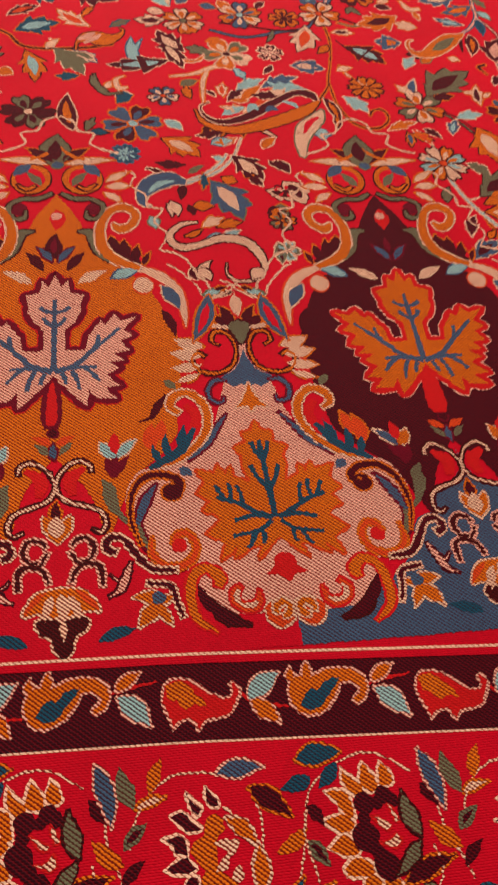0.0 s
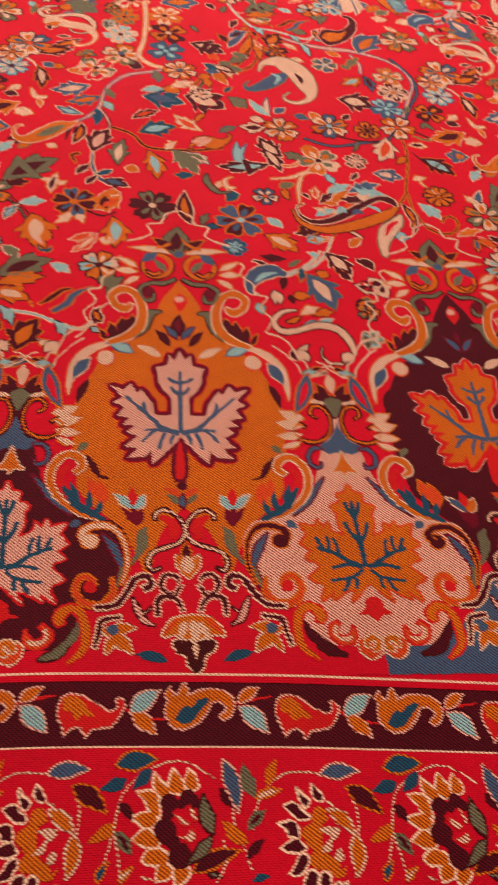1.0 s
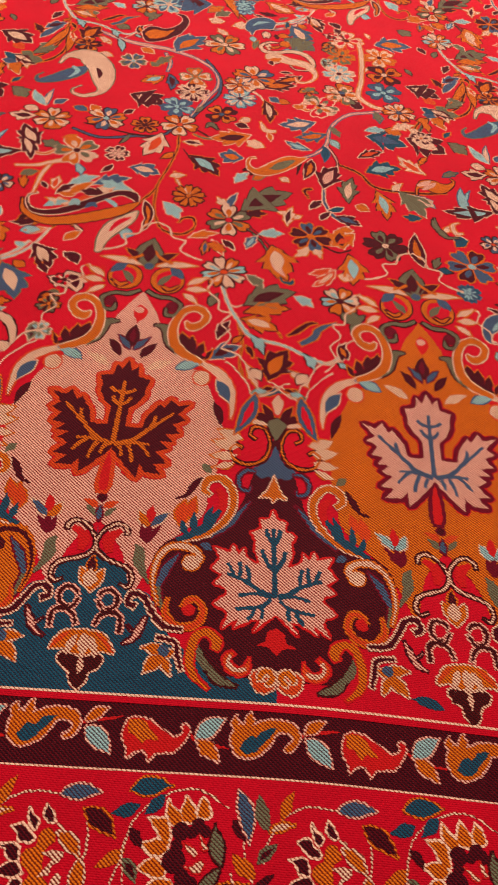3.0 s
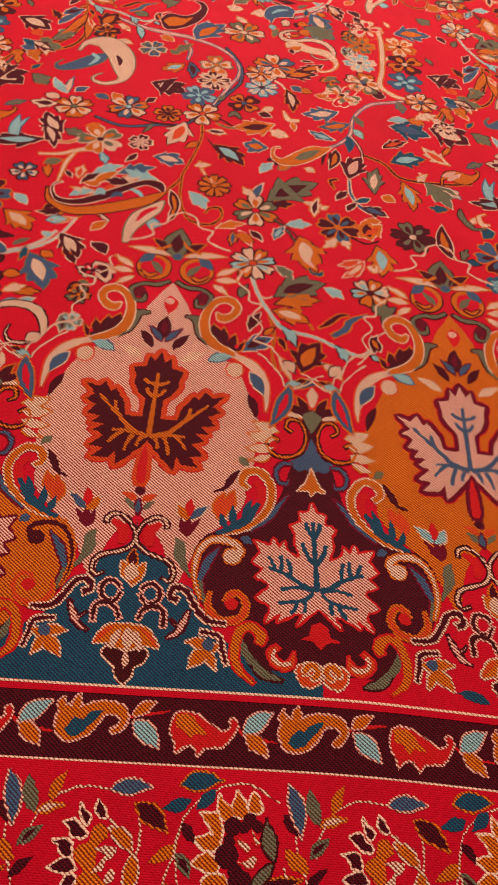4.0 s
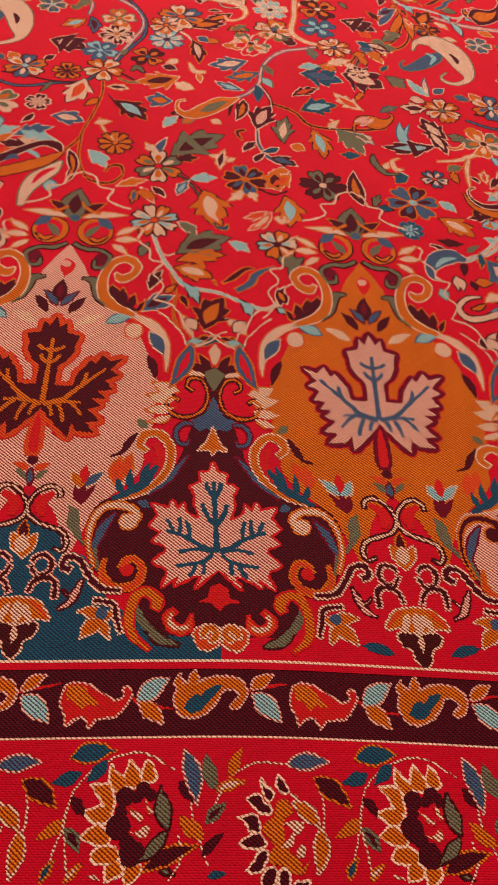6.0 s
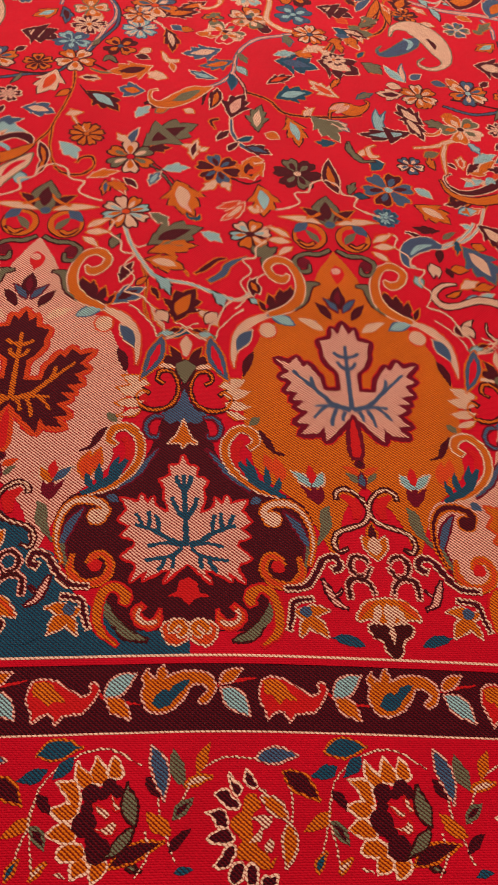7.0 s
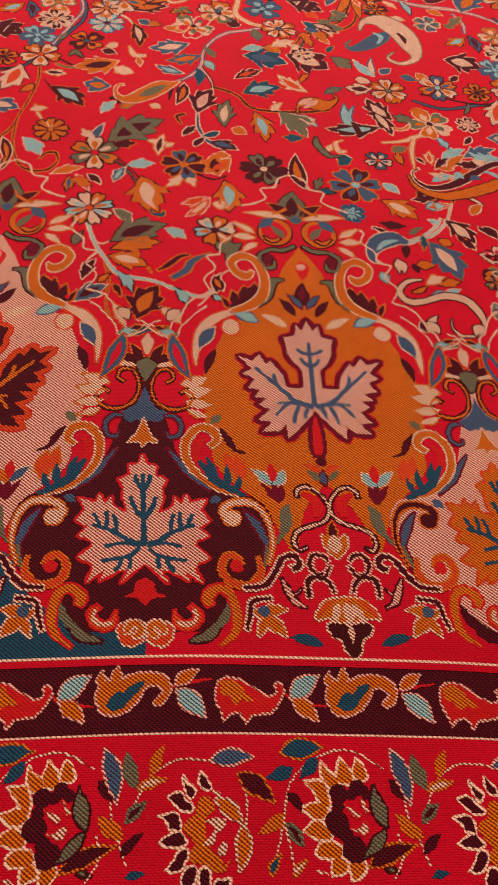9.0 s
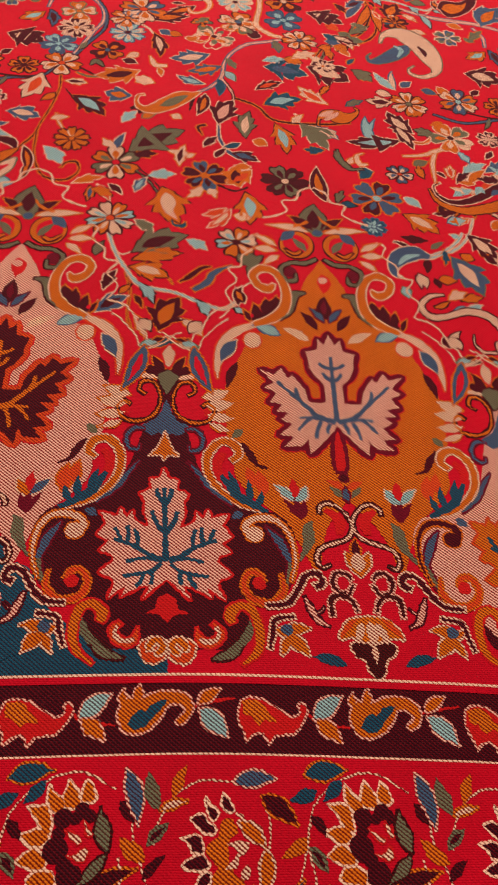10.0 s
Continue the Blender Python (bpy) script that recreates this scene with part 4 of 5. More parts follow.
leaf(-1.393, 2.052, -1.495, 2.210, 0.30, "t", "c", None)
leaf(-1.389, 2.065, -1.389, 2.243, 0.19, "c", "b", None)
leaf(-1.354, 2.080, -1.286, 2.146, 0.57, "b", "c", None)
flower(-1.332, 1.925, 0.103, 6, "oc", "k", "g")
leaf(-1.420, 1.933, -1.572, 1.925, 0.65, "c", "k", "m")
flower(-1.041, 1.990, 0.110, 6, "obc", "m", "t")
leaf(-1.243, 2.077, -1.152, 2.040, 0.62, "b", "o", None)
leaf(-0.949, 2.060, -0.899, 2.121, 0.58, "m", "c", None)
flower(-0.818, 1.968, 0.079, 5, "o", "k", "m")
leaf(-0.718, 1.911, -0.792, 1.673, 0.49, "c", "k", "v")
curl("stem", "b", "k", (-1.206, 1.853, 0.020), (-1.045, 1.795, 0.021), (-0.866, 1.843, 0.022), (-0.715, 1.884, 0.020), (-0.655, 1.984, 0.016))
leaf(-1.166, 1.789, -1.244, 1.749, 0.50, "o", None, None)
flower(-1.143, 1.647, 0.115, 5, "goc", "c", "k")
leaf(-1.222, 1.672, -1.337, 1.700, 0.64, "g", "k", None)
flower(-0.930, 1.664, 0.064, 5, "m", "c", "p")
leaf(-0.937, 1.562, -0.986, 1.484, 0.40, "m", "c", None)
leaf(-1.457, 1.737, -1.361, 1.519, 0.34, "m", "c", "c")
curl("stem", "c", "o", (-1.429, 1.453, 0.020), (-1.319, 1.477, 0.025), (-1.235, 1.527, 0.034), (-1.172, 1.556, 0.025))
curl("paisley", "c", "o", (-1.253, 1.497, 0.024), (-1.278, 1.411, 0.026), (-1.287, 1.310, 0.021), (-1.289, 1.247, 0.014))
leaf(-1.125, 1.536, -1.080, 1.434, 0.40, "t", "b", None)
leaf(-1.193, 1.291, -1.186, 1.411, 0.44, "c", "o", "v")
leaf(-1.385, 1.377, -1.295, 1.427, 0.56, "g", "o", None)
leaf(-1.271, 1.343, -1.228, 1.294, 0.45, "m", "c", None)
flower(-1.467, 1.296, 0.069, 5, "bc", "k", "v")
leaf(-0.847, 1.556, -0.681, 1.525, 0.63, "b", "c", "c")
leaf(-0.795, 1.356, -0.986, 1.424, 0.45, "t", "c", None)
leaf(-0.891, 1.321, -1.076, 1.316, 0.37, "m", "c", None)
curl("paisley", "o", "k", (-1.332, 1.196, 0.011), (-1.301, 1.096, 0.032), (-1.196, 1.040, 0.055), (-1.077, 1.064, 0.069), (-0.948, 1.121, 0.076), (-0.832, 1.191, 0.068), (-0.753, 1.268, 0.020))
curl("paisley", "m", "c", (-1.265, 1.252, 0.013), (-1.304, 1.220, 0.013), (-1.297, 1.156, 0.017), (-1.249, 1.106, 0.033), (-1.167, 1.109, 0.045), (-1.066, 1.166, 0.055), (-0.967, 1.252, 0.048), (-0.863, 1.327, 0.042), (-0.793, 1.317, 0.058), (-0.764, 1.266, 0.016))
curl("paisley", "t", None, (-1.096, 1.179, 0.014), (-1.069, 1.222, 0.042), (-1.047, 1.189, 0.010))
curl("paisley", "t", None, (-0.926, 1.261, 0.013), (-0.886, 1.241, 0.030), (-0.859, 1.208, 0.011))
curl("paisley", "b", None, (-1.012, 1.177, 0.012), (-0.984, 1.211, 0.036), (-0.958, 1.188, 0.011))
shape("paisley", 3, "c", "g", (-0.912, 0.852), (-0.916, 0.971), (-0.887, 1.079), (-0.826, 1.141), (-0.751, 1.202), (-0.758, 1.109), (-0.814, 1.022), (-0.860, 0.939), (-0.883, 0.849))
curl("paisley", "r", None, (-0.865, 1.016, 0.009), (-0.828, 1.095, 0.031), (-0.778, 1.141, 0.012))
leaf(-0.730, 1.292, -0.688, 1.086, 0.24, "m", "c", "o")
curl("stem", "k", "o", (-0.631, 1.990, 0.013), (-0.614, 1.795, 0.012), (-0.636, 1.628, 0.012), (-0.675, 1.465, 0.012), (-0.695, 1.376, 0.013), (-0.756, 1.267, 0.014))
curl("stem", "k", "o", (-0.682, 1.414, 0.011), (-0.676, 1.246, 0.011), (-0.634, 1.106, 0.013), (-0.574, 1.055, 0.017), (-0.502, 1.060, 0.016), (-0.456, 1.127, 0.012), (-0.472, 1.193, 0.016), (-0.520, 1.183, 0.016), (-0.539, 1.143, 0.010))
leaf(-0.547, 1.728, -0.369, 1.572, 0.52, "m", "o", "t")
leaf(-0.634, 1.736, -0.694, 1.663, 0.49, "o", "k", None)
flower(-0.511, 1.371, 0.086, 9, "o", "k", "o")
leaf(-0.554, 1.436, -0.503, 1.377, 0.63, "c", "o", None)
curl("stem", "c", "o", (-0.607, 1.567, 0.012), (-0.582, 1.485, 0.019), (-0.554, 1.436, 0.011))
leaf(-0.636, 1.301, -0.539, 1.170, 0.48, "t", "c", None)
leaf(-0.817, 1.008, -0.746, 1.004, 1.12, "t", "b", None)
leaf(-1.072, 1.202, -1.220, 1.219, 0.40, "c", "o", None)
leaf(-1.082, 1.267, -1.174, 1.276, 0.41, "o", "c", None)
leaf(-1.167, 0.984, -1.277, 0.945, 0.45, "o", "c", None)
leaf(-1.222, 1.035, -1.346, 0.997, 0.41, "m", "c", None)
leaf(-1.065, 0.908, -0.997, 0.991, 0.46, "o", "c", None)
leaf(-0.990, 0.992, -1.053, 1.051, 0.31, "c", "m", None)
flower(-0.629, 2.015, 0.104, 5, "co", "k", "v")
flower(-0.665, 2.210, 0.098, 5, "bt", "b", "t")
flower(-0.592, 2.395, 0.098, 8, "mc", "c", "o")
flower(-0.317, 2.543, 0.098, 6, "co", "m", "o")
flower(-0.307, 2.382, 0.098, 7, "tc", "b", "m")
flower(-0.402, 2.183, 0.091, 4, "om", "k", "b")
curl("stem", "b", "k", (-0.618, 1.907, 0.013), (-0.576, 2.079, 0.018), (-0.501, 2.263, 0.019), (-0.438, 2.405, 0.021), (-0.438, 2.569, 0.019), (-0.491, 2.704, 0.021), (-0.548, 2.802, 0.017))
flower(-0.593, 2.577, 0.094, 4, "oc", "g", "o")
leaf(-0.746, 2.572, -0.722, 2.387, 0.35, "b", "m", "m")
curl("paisley", "g", "k", (-0.480, 2.019, 0.012), (-0.454, 2.062, 0.045), (-0.408, 2.012, 0.013))
leaf(-0.220, 2.003, -0.448, 1.919, 0.58, "o", "c", "m")
curl("stem", "g", "o", (-0.547, 1.938, 0.015), (-0.485, 1.908, 0.021), (-0.426, 1.911, 0.017))
leaf(-0.597, 1.846, -0.476, 1.840, 0.53, "c", "o", "m")
leaf(-0.236, 2.183, -0.300, 2.128, 0.67, "c", "o", None)
leaf(-0.317, 2.097, -0.236, 2.069, 0.68, "m", "c", None)
leaf(-0.165, 2.409, -0.117, 2.153, 0.31, "m", "o", "c")
curl("paisley", "c", "o", (-0.173, 2.157, 0.013), (-0.138, 2.070, 0.042), (-0.077, 2.073, 0.028))
leaf(-0.125, 2.050, -0.106, 1.963, 0.37, "o", "c", None)
leaf(-0.134, 2.438, -0.068, 2.387, 0.70, "b", "c", None)
leaf(-0.085, 2.409, -0.004, 2.396, 0.75, "o", "k", None)
curl("stem", "c", None, (-0.239, 2.485, 0.016), (-0.199, 2.454, 0.018), (-0.164, 2.391, 0.012))
leaf(-0.177, 2.539, 0.030, 2.629, 0.52, "m", "c", "o")
flower(0.107, 2.563, 0.059, 3, "go", "k", "o")
flower(0.316, 2.628, 0.112, 4, "oc", "k", "b")
flower(0.176, 2.422, 0.112, 5, "rgc", "c", "m")
leaf(0.151, 2.226, -0.067, 2.149, 0.54, "b", "c", "c")
leaf(0.220, 2.119, 0.029, 2.036, 0.48, "b", "o", "o")
curl("stem", "p", "b", (0.620, 2.500, 0.022), (0.484, 2.430, 0.023), (0.368, 2.376, 0.027), (0.285, 2.280, 0.020), (0.233, 2.155, 0.020), (0.217, 2.016, 0.020), (0.159, 1.910, 0.020), (0.099, 1.854, 0.017))
curl("stem", "p", "m", (0.214, 1.999, 0.019), (0.262, 1.901, 0.018), (0.279, 1.818, 0.012), (0.249, 1.751, 0.013))
leaf(0.198, 1.992, 0.204, 1.830, 0.29, "d", "b", None)
leaf(0.128, 1.928, -0.025, 1.990, 0.42, "b", "c", "t")
leaf(0.234, 2.202, 0.295, 2.095, 0.43, "g", None, None)
leaf(0.233, 2.064, 0.288, 1.981, 0.51, "t", "g", None)
shape("paisley", 5, "g", None, (-0.105, 1.693), (-0.054, 1.766), (0.039, 1.809), (-0.006, 1.731), (-0.058, 1.694))
leaf(0.129, 1.842, 0.089, 1.640, 0.30, "m", "c", "o")
leaf(-0.186, 1.578, -0.116, 1.626, 0.54, "o", "g", None)
leaf(-0.044, 1.624, 0.015, 1.596, 0.76, "c", "o", None)
leaf(-0.248, 1.763, -0.384, 1.778, 0.87, "b", "c", "o")
leaf(-0.233, 1.903, -0.143, 1.915, 0.88, "c", "o", None)
leaf(-0.280, 1.528, -0.212, 1.635, 0.47, "t", "c", None)
curl("stem", "m", "k", (-0.194, 1.617, 0.013), (-0.214, 1.665, 0.027), (-0.242, 1.651, 0.015))
leaf(0.200, 1.583, 0.279, 1.807, 0.52, "m", "c", "p")
curl("stem", "b", "c", (0.200, 1.573, 0.015), (0.206, 1.457, 0.019), (0.251, 1.357, 0.022), (0.307, 1.308, 0.017))
leaf(0.259, 1.349, 0.399, 1.299, 0.55, "m", "c", "b")
leaf(0.309, 1.439, 0.217, 1.391, 0.41, "d", "c", None)
leaf(0.338, 1.481, 0.362, 1.723, 0.38, "g", "k", "c")
leaf(-0.232, 1.297, 0.031, 1.505, 0.51, "g", "k", "m")
leaf(-0.282, 1.310, -0.365, 1.394, 0.43, "c", "o", None)
leaf(-0.298, 1.309, -0.260, 1.443, 0.30, "b", "c", None)
flower(-0.289, 1.210, 0.114, 6, "ogc", "k", "r")
leaf(-0.211, 1.272, -0.097, 1.298, 0.58, "m", "o", None)
curl("stem", "g", "k", (-0.206, 1.175, 0.011), (-0.134, 1.095, 0.013), (-0.083, 1.006, 0.012))
leaf(-0.063, 1.050, -0.028, 0.800, 0.62, "o", "k", "c")
leaf(-0.136, 1.120, -0.002, 1.151, 0.47, "t", "c", None)
leaf(-0.187, 0.996, -0.138, 1.112, 0.43, "b", "c", "t")
leaf(0.013, 1.214, 0.036, 1.391, 0.34, "c", "o", "m")
leaf(-0.007, 1.321, -0.046, 1.335, 0.79, "c", "o", None)
leaf(0.044, 1.281, 0.088, 1.322, 0.57, "c", "o", None)
curl("paisley", "m", "o", (0.137, 1.566, 0.018), (0.096, 1.541, 0.023), (0.120, 1.476, 0.010))
leaf(0.127, 1.382, 0.195, 1.475, 0.41, "m", "c", None)
leaf(0.183, 1.304, 0.240, 1.384, 0.40, "m", "c", None)
flower(0.134, 1.156, 0.106, 6, "mbm", "o", "o")
leaf(0.303, 1.085, 0.283, 1.251, 0.72, "o", "c", "m")
leaf(0.134, 1.086, 0.050, 0.977, 0.38, "c", "o", None)
leaf(0.134, 1.086, 0.188, 0.989, 0.45, "c", "o", None)
leaf(0.324, 1.053, 0.340, 0.815, 0.50, "o", "k", "t")
leaf(0.267, 0.873, 0.346, 0.848, 0.74, "c", "o", None)
flower(-0.283, 0.802, 0.108, 8, "ctoc", "k", "v")
leaf(-0.394, 1.027, -0.399, 0.911, 0.39, "o", "k", "b")
leaf(-0.363, 1.039, -0.297, 0.920, 0.28, "v", "c", None)
leaf(-0.311, 1.044, -0.244, 0.975, 0.42, "m", "c", None)
flower(0.586, 2.709, 0.111, 4, "b", "d", "t")
leaf(0.735, 2.833, 0.950, 2.732, 0.64, "m", "c", "c")
flower(0.669, 2.482, 0.104, 7, "co", "k", "b")
curl("paisley", "c", "o", (0.436, 3.362, 0.029), (0.456, 3.134, 0.036), (0.448, 2.839, 0.032), (0.422, 2.625, 0.036), (0.494, 2.524, 0.043), (0.570, 2.497, 0.034))
curl("stem", "c", "o", (0.444, 2.910, 0.027), (0.501, 2.998, 0.027), (0.571, 3.046, 0.019))
flower(0.578, 3.153, 0.111, 5, "co", "o", "m")
flower(0.601, 2.937, 0.115, 4, "mo", "k", "c")
flower(0.303, 2.872, 0.105, 6, "tc", "c", "m")
flower(0.322, 2.600, 0.112, 5, "cg", "o", "k")
flower(0.357, 3.316, 0.120, 5, "cr", "o", "m")
flower(0.166, 2.397, 0.106, 5, "rco", "c", "o")
flower(0.318, 3.096, 0.093, 5, "og", "o", "m")
leaf(0.447, 2.486, 0.360, 2.504, 0.98, "m", "c", None)
leaf(0.550, 3.316, 0.807, 3.373, 0.67, "b", "c", "o")
curl("stem", "k", "o", (1.173, 2.973, 0.010), (1.132, 2.862, 0.014), (1.056, 2.649, 0.017), (0.925, 2.532, 0.019), (0.816, 2.441, 0.017), (0.757, 2.322, 0.014), (0.746, 2.249, 0.009))
leaf(0.909, 2.627, 0.990, 2.574, 0.70, "g", "o", None)
leaf(0.814, 2.593, 0.896, 2.515, 0.60, "d", "c", None)
leaf(0.875, 2.500, 0.919, 2.394, 0.65, "o", "c", None)
leaf(0.966, 2.500, 1.027, 2.599, 0.35, "c", "o", None)
leaf(0.607, 2.259, 0.760, 2.359, 0.44, "c", "o", None)
leaf(0.803, 2.439, 0.844, 2.298, 0.35, "o", "k", None)
leaf(0.693, 2.194, 0.923, 2.086, 0.88, "m", "c", "c")
flower(0.786, 2.219, 0.065, 5, "mc", "c", "o")
leaf(0.933, 2.262, 0.980, 2.341, 0.41, "d", "o", None)
leaf(0.948, 2.217, 1.055, 2.115, 0.68, "g", "k", None)
leaf(0.448, 2.149, 0.694, 2.102, 0.67, "d", "c", "b")
leaf(0.444, 2.207, 0.574, 2.249, 0.49, "t", "c", None)
leaf(0.397, 1.918, 0.550, 2.015, 0.39, "m", "c", "v")
leaf(0.436, 1.789, 0.648, 1.874, 0.56, "d", "o", "t")
curl("stem", "k", "o", (0.279, 1.828, 0.021), (0.402, 1.770, 0.018), (0.471, 1.674, 0.019), (0.574, 1.651, 0.020), (0.755, 1.667, 0.021), (0.892, 1.703, 0.015))
leaf(0.490, 1.636, 0.542, 1.379, 0.39, "o", "k", "t")
leaf(0.583, 1.647, 0.645, 1.736, 0.37, "c", "o", None)
curl("paisley", "p", None, (0.730, 1.736, 0.014), (0.769, 1.761, 0.039), (0.812, 1.798, 0.013))
leaf(0.788, 1.848, 0.630, 1.992, 0.43, "c", "o", "v")
leaf(0.881, 1.849, 0.982, 1.915, 0.42, "g", "d", None)
leaf(0.616, 1.661, 0.756, 1.449, 0.47, "g", "c", None)
leaf(0.705, 1.641, 0.817, 1.548, 0.46, "c", "b", "g")
leaf(0.738, 1.447, 0.626, 1.435, 0.56, "d", "o", None)
leaf(1.007, 1.535, 0.979, 1.776, 0.23, "t", "b", None)
leaf(0.993, 1.623, 1.033, 1.761, 0.17, "t", "b", None)
leaf(1.153, 1.590, 0.858, 1.538, 0.37, "m", "c", "t")
leaf(1.230, 1.660, 1.105, 1.838, 0.54, "m", "c", "c")
curl("paisley", "g", "k", (0.790, 1.443, 0.010), (0.802, 1.378, 0.034), (0.860, 1.318, 0.013))
curl("paisley", "c", "o", (0.938, 1.449, 0.011), (0.899, 1.416, 0.026), (0.910, 1.351, 0.035), (0.951, 1.356, 0.014))
leaf(0.898, 1.231, 0.975, 1.302, 0.56, "d", "o", None)
flower(0.520, 1.158, 0.112, 6, "gmm", "k", "c")
leaf(0.710, 1.025, 0.684, 1.300, 0.29, "m", "c", "o")
flower(0.961, 1.082, 0.126, 6, "bmb", "o", "t")
leaf(1.099, 1.108, 1.174, 1.037, 0.52, "t", "c", None)
leaf(0.765, 1.017, 0.802, 1.124, 0.38, "g", "k", None)
leaf(0.781, 1.018, 0.858, 1.008, 0.63, "d", "k", None)
flower(0.922, 0.865, 0.061, 7, "d", "b", "t")
leaf(0.915, 0.808, 0.928, 0.923, 0.32, "t", "b", None)
leaf(1.076, 0.977, 1.234, 0.850, 0.59, "o", "k", "c")
curl("stem", "t", "c", (1.160, 0.690, 0.013), (1.243, 0.735, 0.012), (1.315, 0.809, 0.014), (1.348, 0.872, 0.011))
leaf(1.234, 0.746, 1.225, 0.630, 0.32, "d", "o", None)
leaf(1.141, 0.669, 1.132, 0.578, 0.35, "m", "k", None)
leaf(1.175, 0.734, 1.247, 0.795, 0.34, "g", None, None)
leaf(1.165, 0.796, 1.043, 0.810, 0.39, "m", "k", None)
leaf(1.257, 0.694, 1.373, 0.456, 0.51, "b", "g", "c")
leaf(1.336, 0.834, 1.284, 0.854, 0.64, "t", "c", None)
leaf(1.088, 0.568, 1.116, 0.475, 0.53, "c", "m", None)
leaf(1.177, 0.530, 1.262, 0.536, 0.69, "o", "m", None)
leaf(1.005, 0.474, 1.024, 0.404, 0.64, "t", "g", None)
curl("paisley", "c", "k", (1.188, 0.442, 0.013), (1.121, 0.427, 0.029), (1.073, 0.364, 0.030), (1.107, 0.304, 0.043), (1.182, 0.314, 0.035), (1.273, 0.350, 0.043), (1.360, 0.335, 0.049), (1.409, 0.271, 0.042), (1.422, 0.197, 0.026), (1.379, 0.132, 0.018), (1.309, 0.123, 0.018), (1.276, 0.165, 0.012), (1.281, 0.219, 0.009))
curl("paisley", "o", "k", (1.129, 0.363, 0.010), (1.165, 0.372, 0.034), (1.203, 0.403, 0.008))
leaf(1.216, 0.351, 1.308, 0.343, 0.58, "t", "b", None)
leaf(1.363, 0.861, 1.485, 0.696, 0.51, "m", "c", "c")
leaf(1.162, 0.133, 1.147, 0.199, 0.57, "m", "c", None)
leaf(1.423, 0.715, 1.478, 0.657, 0.51, "m", "c", None)
leaf(1.558, 0.788, 1.524, 0.826, 0.63, "m", "c", None)
leaf(1.563, 0.692, 1.637, 0.549, 0.73, "c", "k", "m")
leaf(1.484, 0.636, 1.593, 0.571, 0.58, "c", "m", "k")
leaf(1.505, 0.531, 1.566, 0.516, 0.75, "g", "o", None)
leaf(1.486, 0.313, 1.493, 0.207, 0.46, "g", "c", "m")
flower(1.565, 0.624, 0.050, 5, "cr", "m", "m")
flower(1.522, 0.281, 0.052, 5, "tg", "c", "m")
leaf(1.386, 0.808, 1.447, 0.715, 0.44, "o", "k", "c")
leaf(1.076, 0.551, 1.091, 0.471, 0.37, "c", "m", None)
flower(1.529, 0.452, 0.055, 5, "go", "k", "o")
flower(0.278, 0.686, 0.092, 6, "octo", "k", "m")
leaf(0.345, 0.631, 0.322, 0.483, 0.38, "g", "k", None)
leaf(-0.174, 0.583, 0.066, 0.715, 0.52, "g", "k", "m")
leaf(-0.171, 0.533, 0.043, 0.593, 0.43, "o", "k", None)
leaf(0.056, 0.684, 0.148, 0.623, 0.50, "t", "c", None)
curl("stem", "d", "o", (-0.020, 0.848, 0.008), (-0.002, 0.787, 0.016), (0.039, 0.774, 0.027), (0.049, 0.807, 0.008))
curl("stem", "t", "c", (-0.287, 0.716, 0.013), (-0.245, 0.578, 0.015), (-0.192, 0.474, 0.015), (-0.124, 0.382, 0.019), (0.015, 0.350, 0.016), (0.116, 0.303, 0.016), (0.212, 0.269, 0.016), (0.265, 0.313, 0.011))
leaf(-0.135, 0.401, -0.067, 0.278, 0.33, "t", "k", None)
leaf(0.107, 0.316, 0.160, 0.213, 0.36, "t", "k", None)
leaf(-0.328, 0.550, -0.297, 0.648, 0.43, "g", "k", None)
curl("stem", "c", None, (-0.242, 0.578, 0.010), (-0.212, 0.566, 0.014), (-0.179, 0.583, 0.010))
leaf(-0.183, 0.489, -0.011, 0.438, 0.58, "o", "k", "c")
leaf(-0.278, 0.344, -0.230, 0.471, 0.37, "m", "c", None)
curl("stem", "k", "o", (-0.191, 0.453, 0.010), (-0.168, 0.348, 0.009), (-0.171, 0.215, 0.009), (-0.148, 0.131, 0.007))
leaf(-0.300, 0.217, -0.173, 0.317, 0.51, "b", "c", "m")
curl("paisley", "m", "o", (0.033, 0.413, 0.012), (0.078, 0.451, 0.030), (0.126, 0.505, 0.025), (0.168, 0.515, 0.011))
curl("paisley", "b", "o", (0.092, 0.369, 0.030), (0.154, 0.422, 0.037), (0.178, 0.480, 0.035), (0.258, 0.536, 0.010))
leaf(-0.043, 0.131, 0.040, 0.325, 0.62, "m", "o", "o")
leaf(0.038, 0.206, 0.137, 0.110, 0.35, "c", "o", None)
leaf(-0.144, 0.217, -0.096, 0.090, 0.31, "c", "o", "v")
leaf(0.308, 0.309, 0.271, 0.402, 0.51, "m", "c", "o")
leaf(0.260, 0.279, 0.307, 0.245, 0.50, "t", "k", None)
leaf(0.066, 2.773, -0.111, 2.636, 0.39, "m", "c", "o")
leaf(-0.063, 3.218, 0.143, 3.123, 0.77, "g", "b", "b")
curl("paisley", "c", "o", (-0.170, 2.924, 0.016), (-0.127, 2.972, 0.102), (-0.024, 2.942, 0.088), (0.085, 2.921, 0.079), (0.149, 2.816, 0.036), (0.119, 2.717, 0.024), (0.047, 2.678, 0.028), (0.019, 2.739, 0.013))
curl("paisley", "o", None, (-0.148, 2.922, 0.020), (-0.112, 2.932, 0.053), (-0.076, 2.957, 0.019))
curl("paisley", "b", "c", (-0.281, 3.217, 0.015), (-0.272, 3.299, 0.053), (-0.217, 3.364, 0.121), (-0.133, 3.356, 0.065))
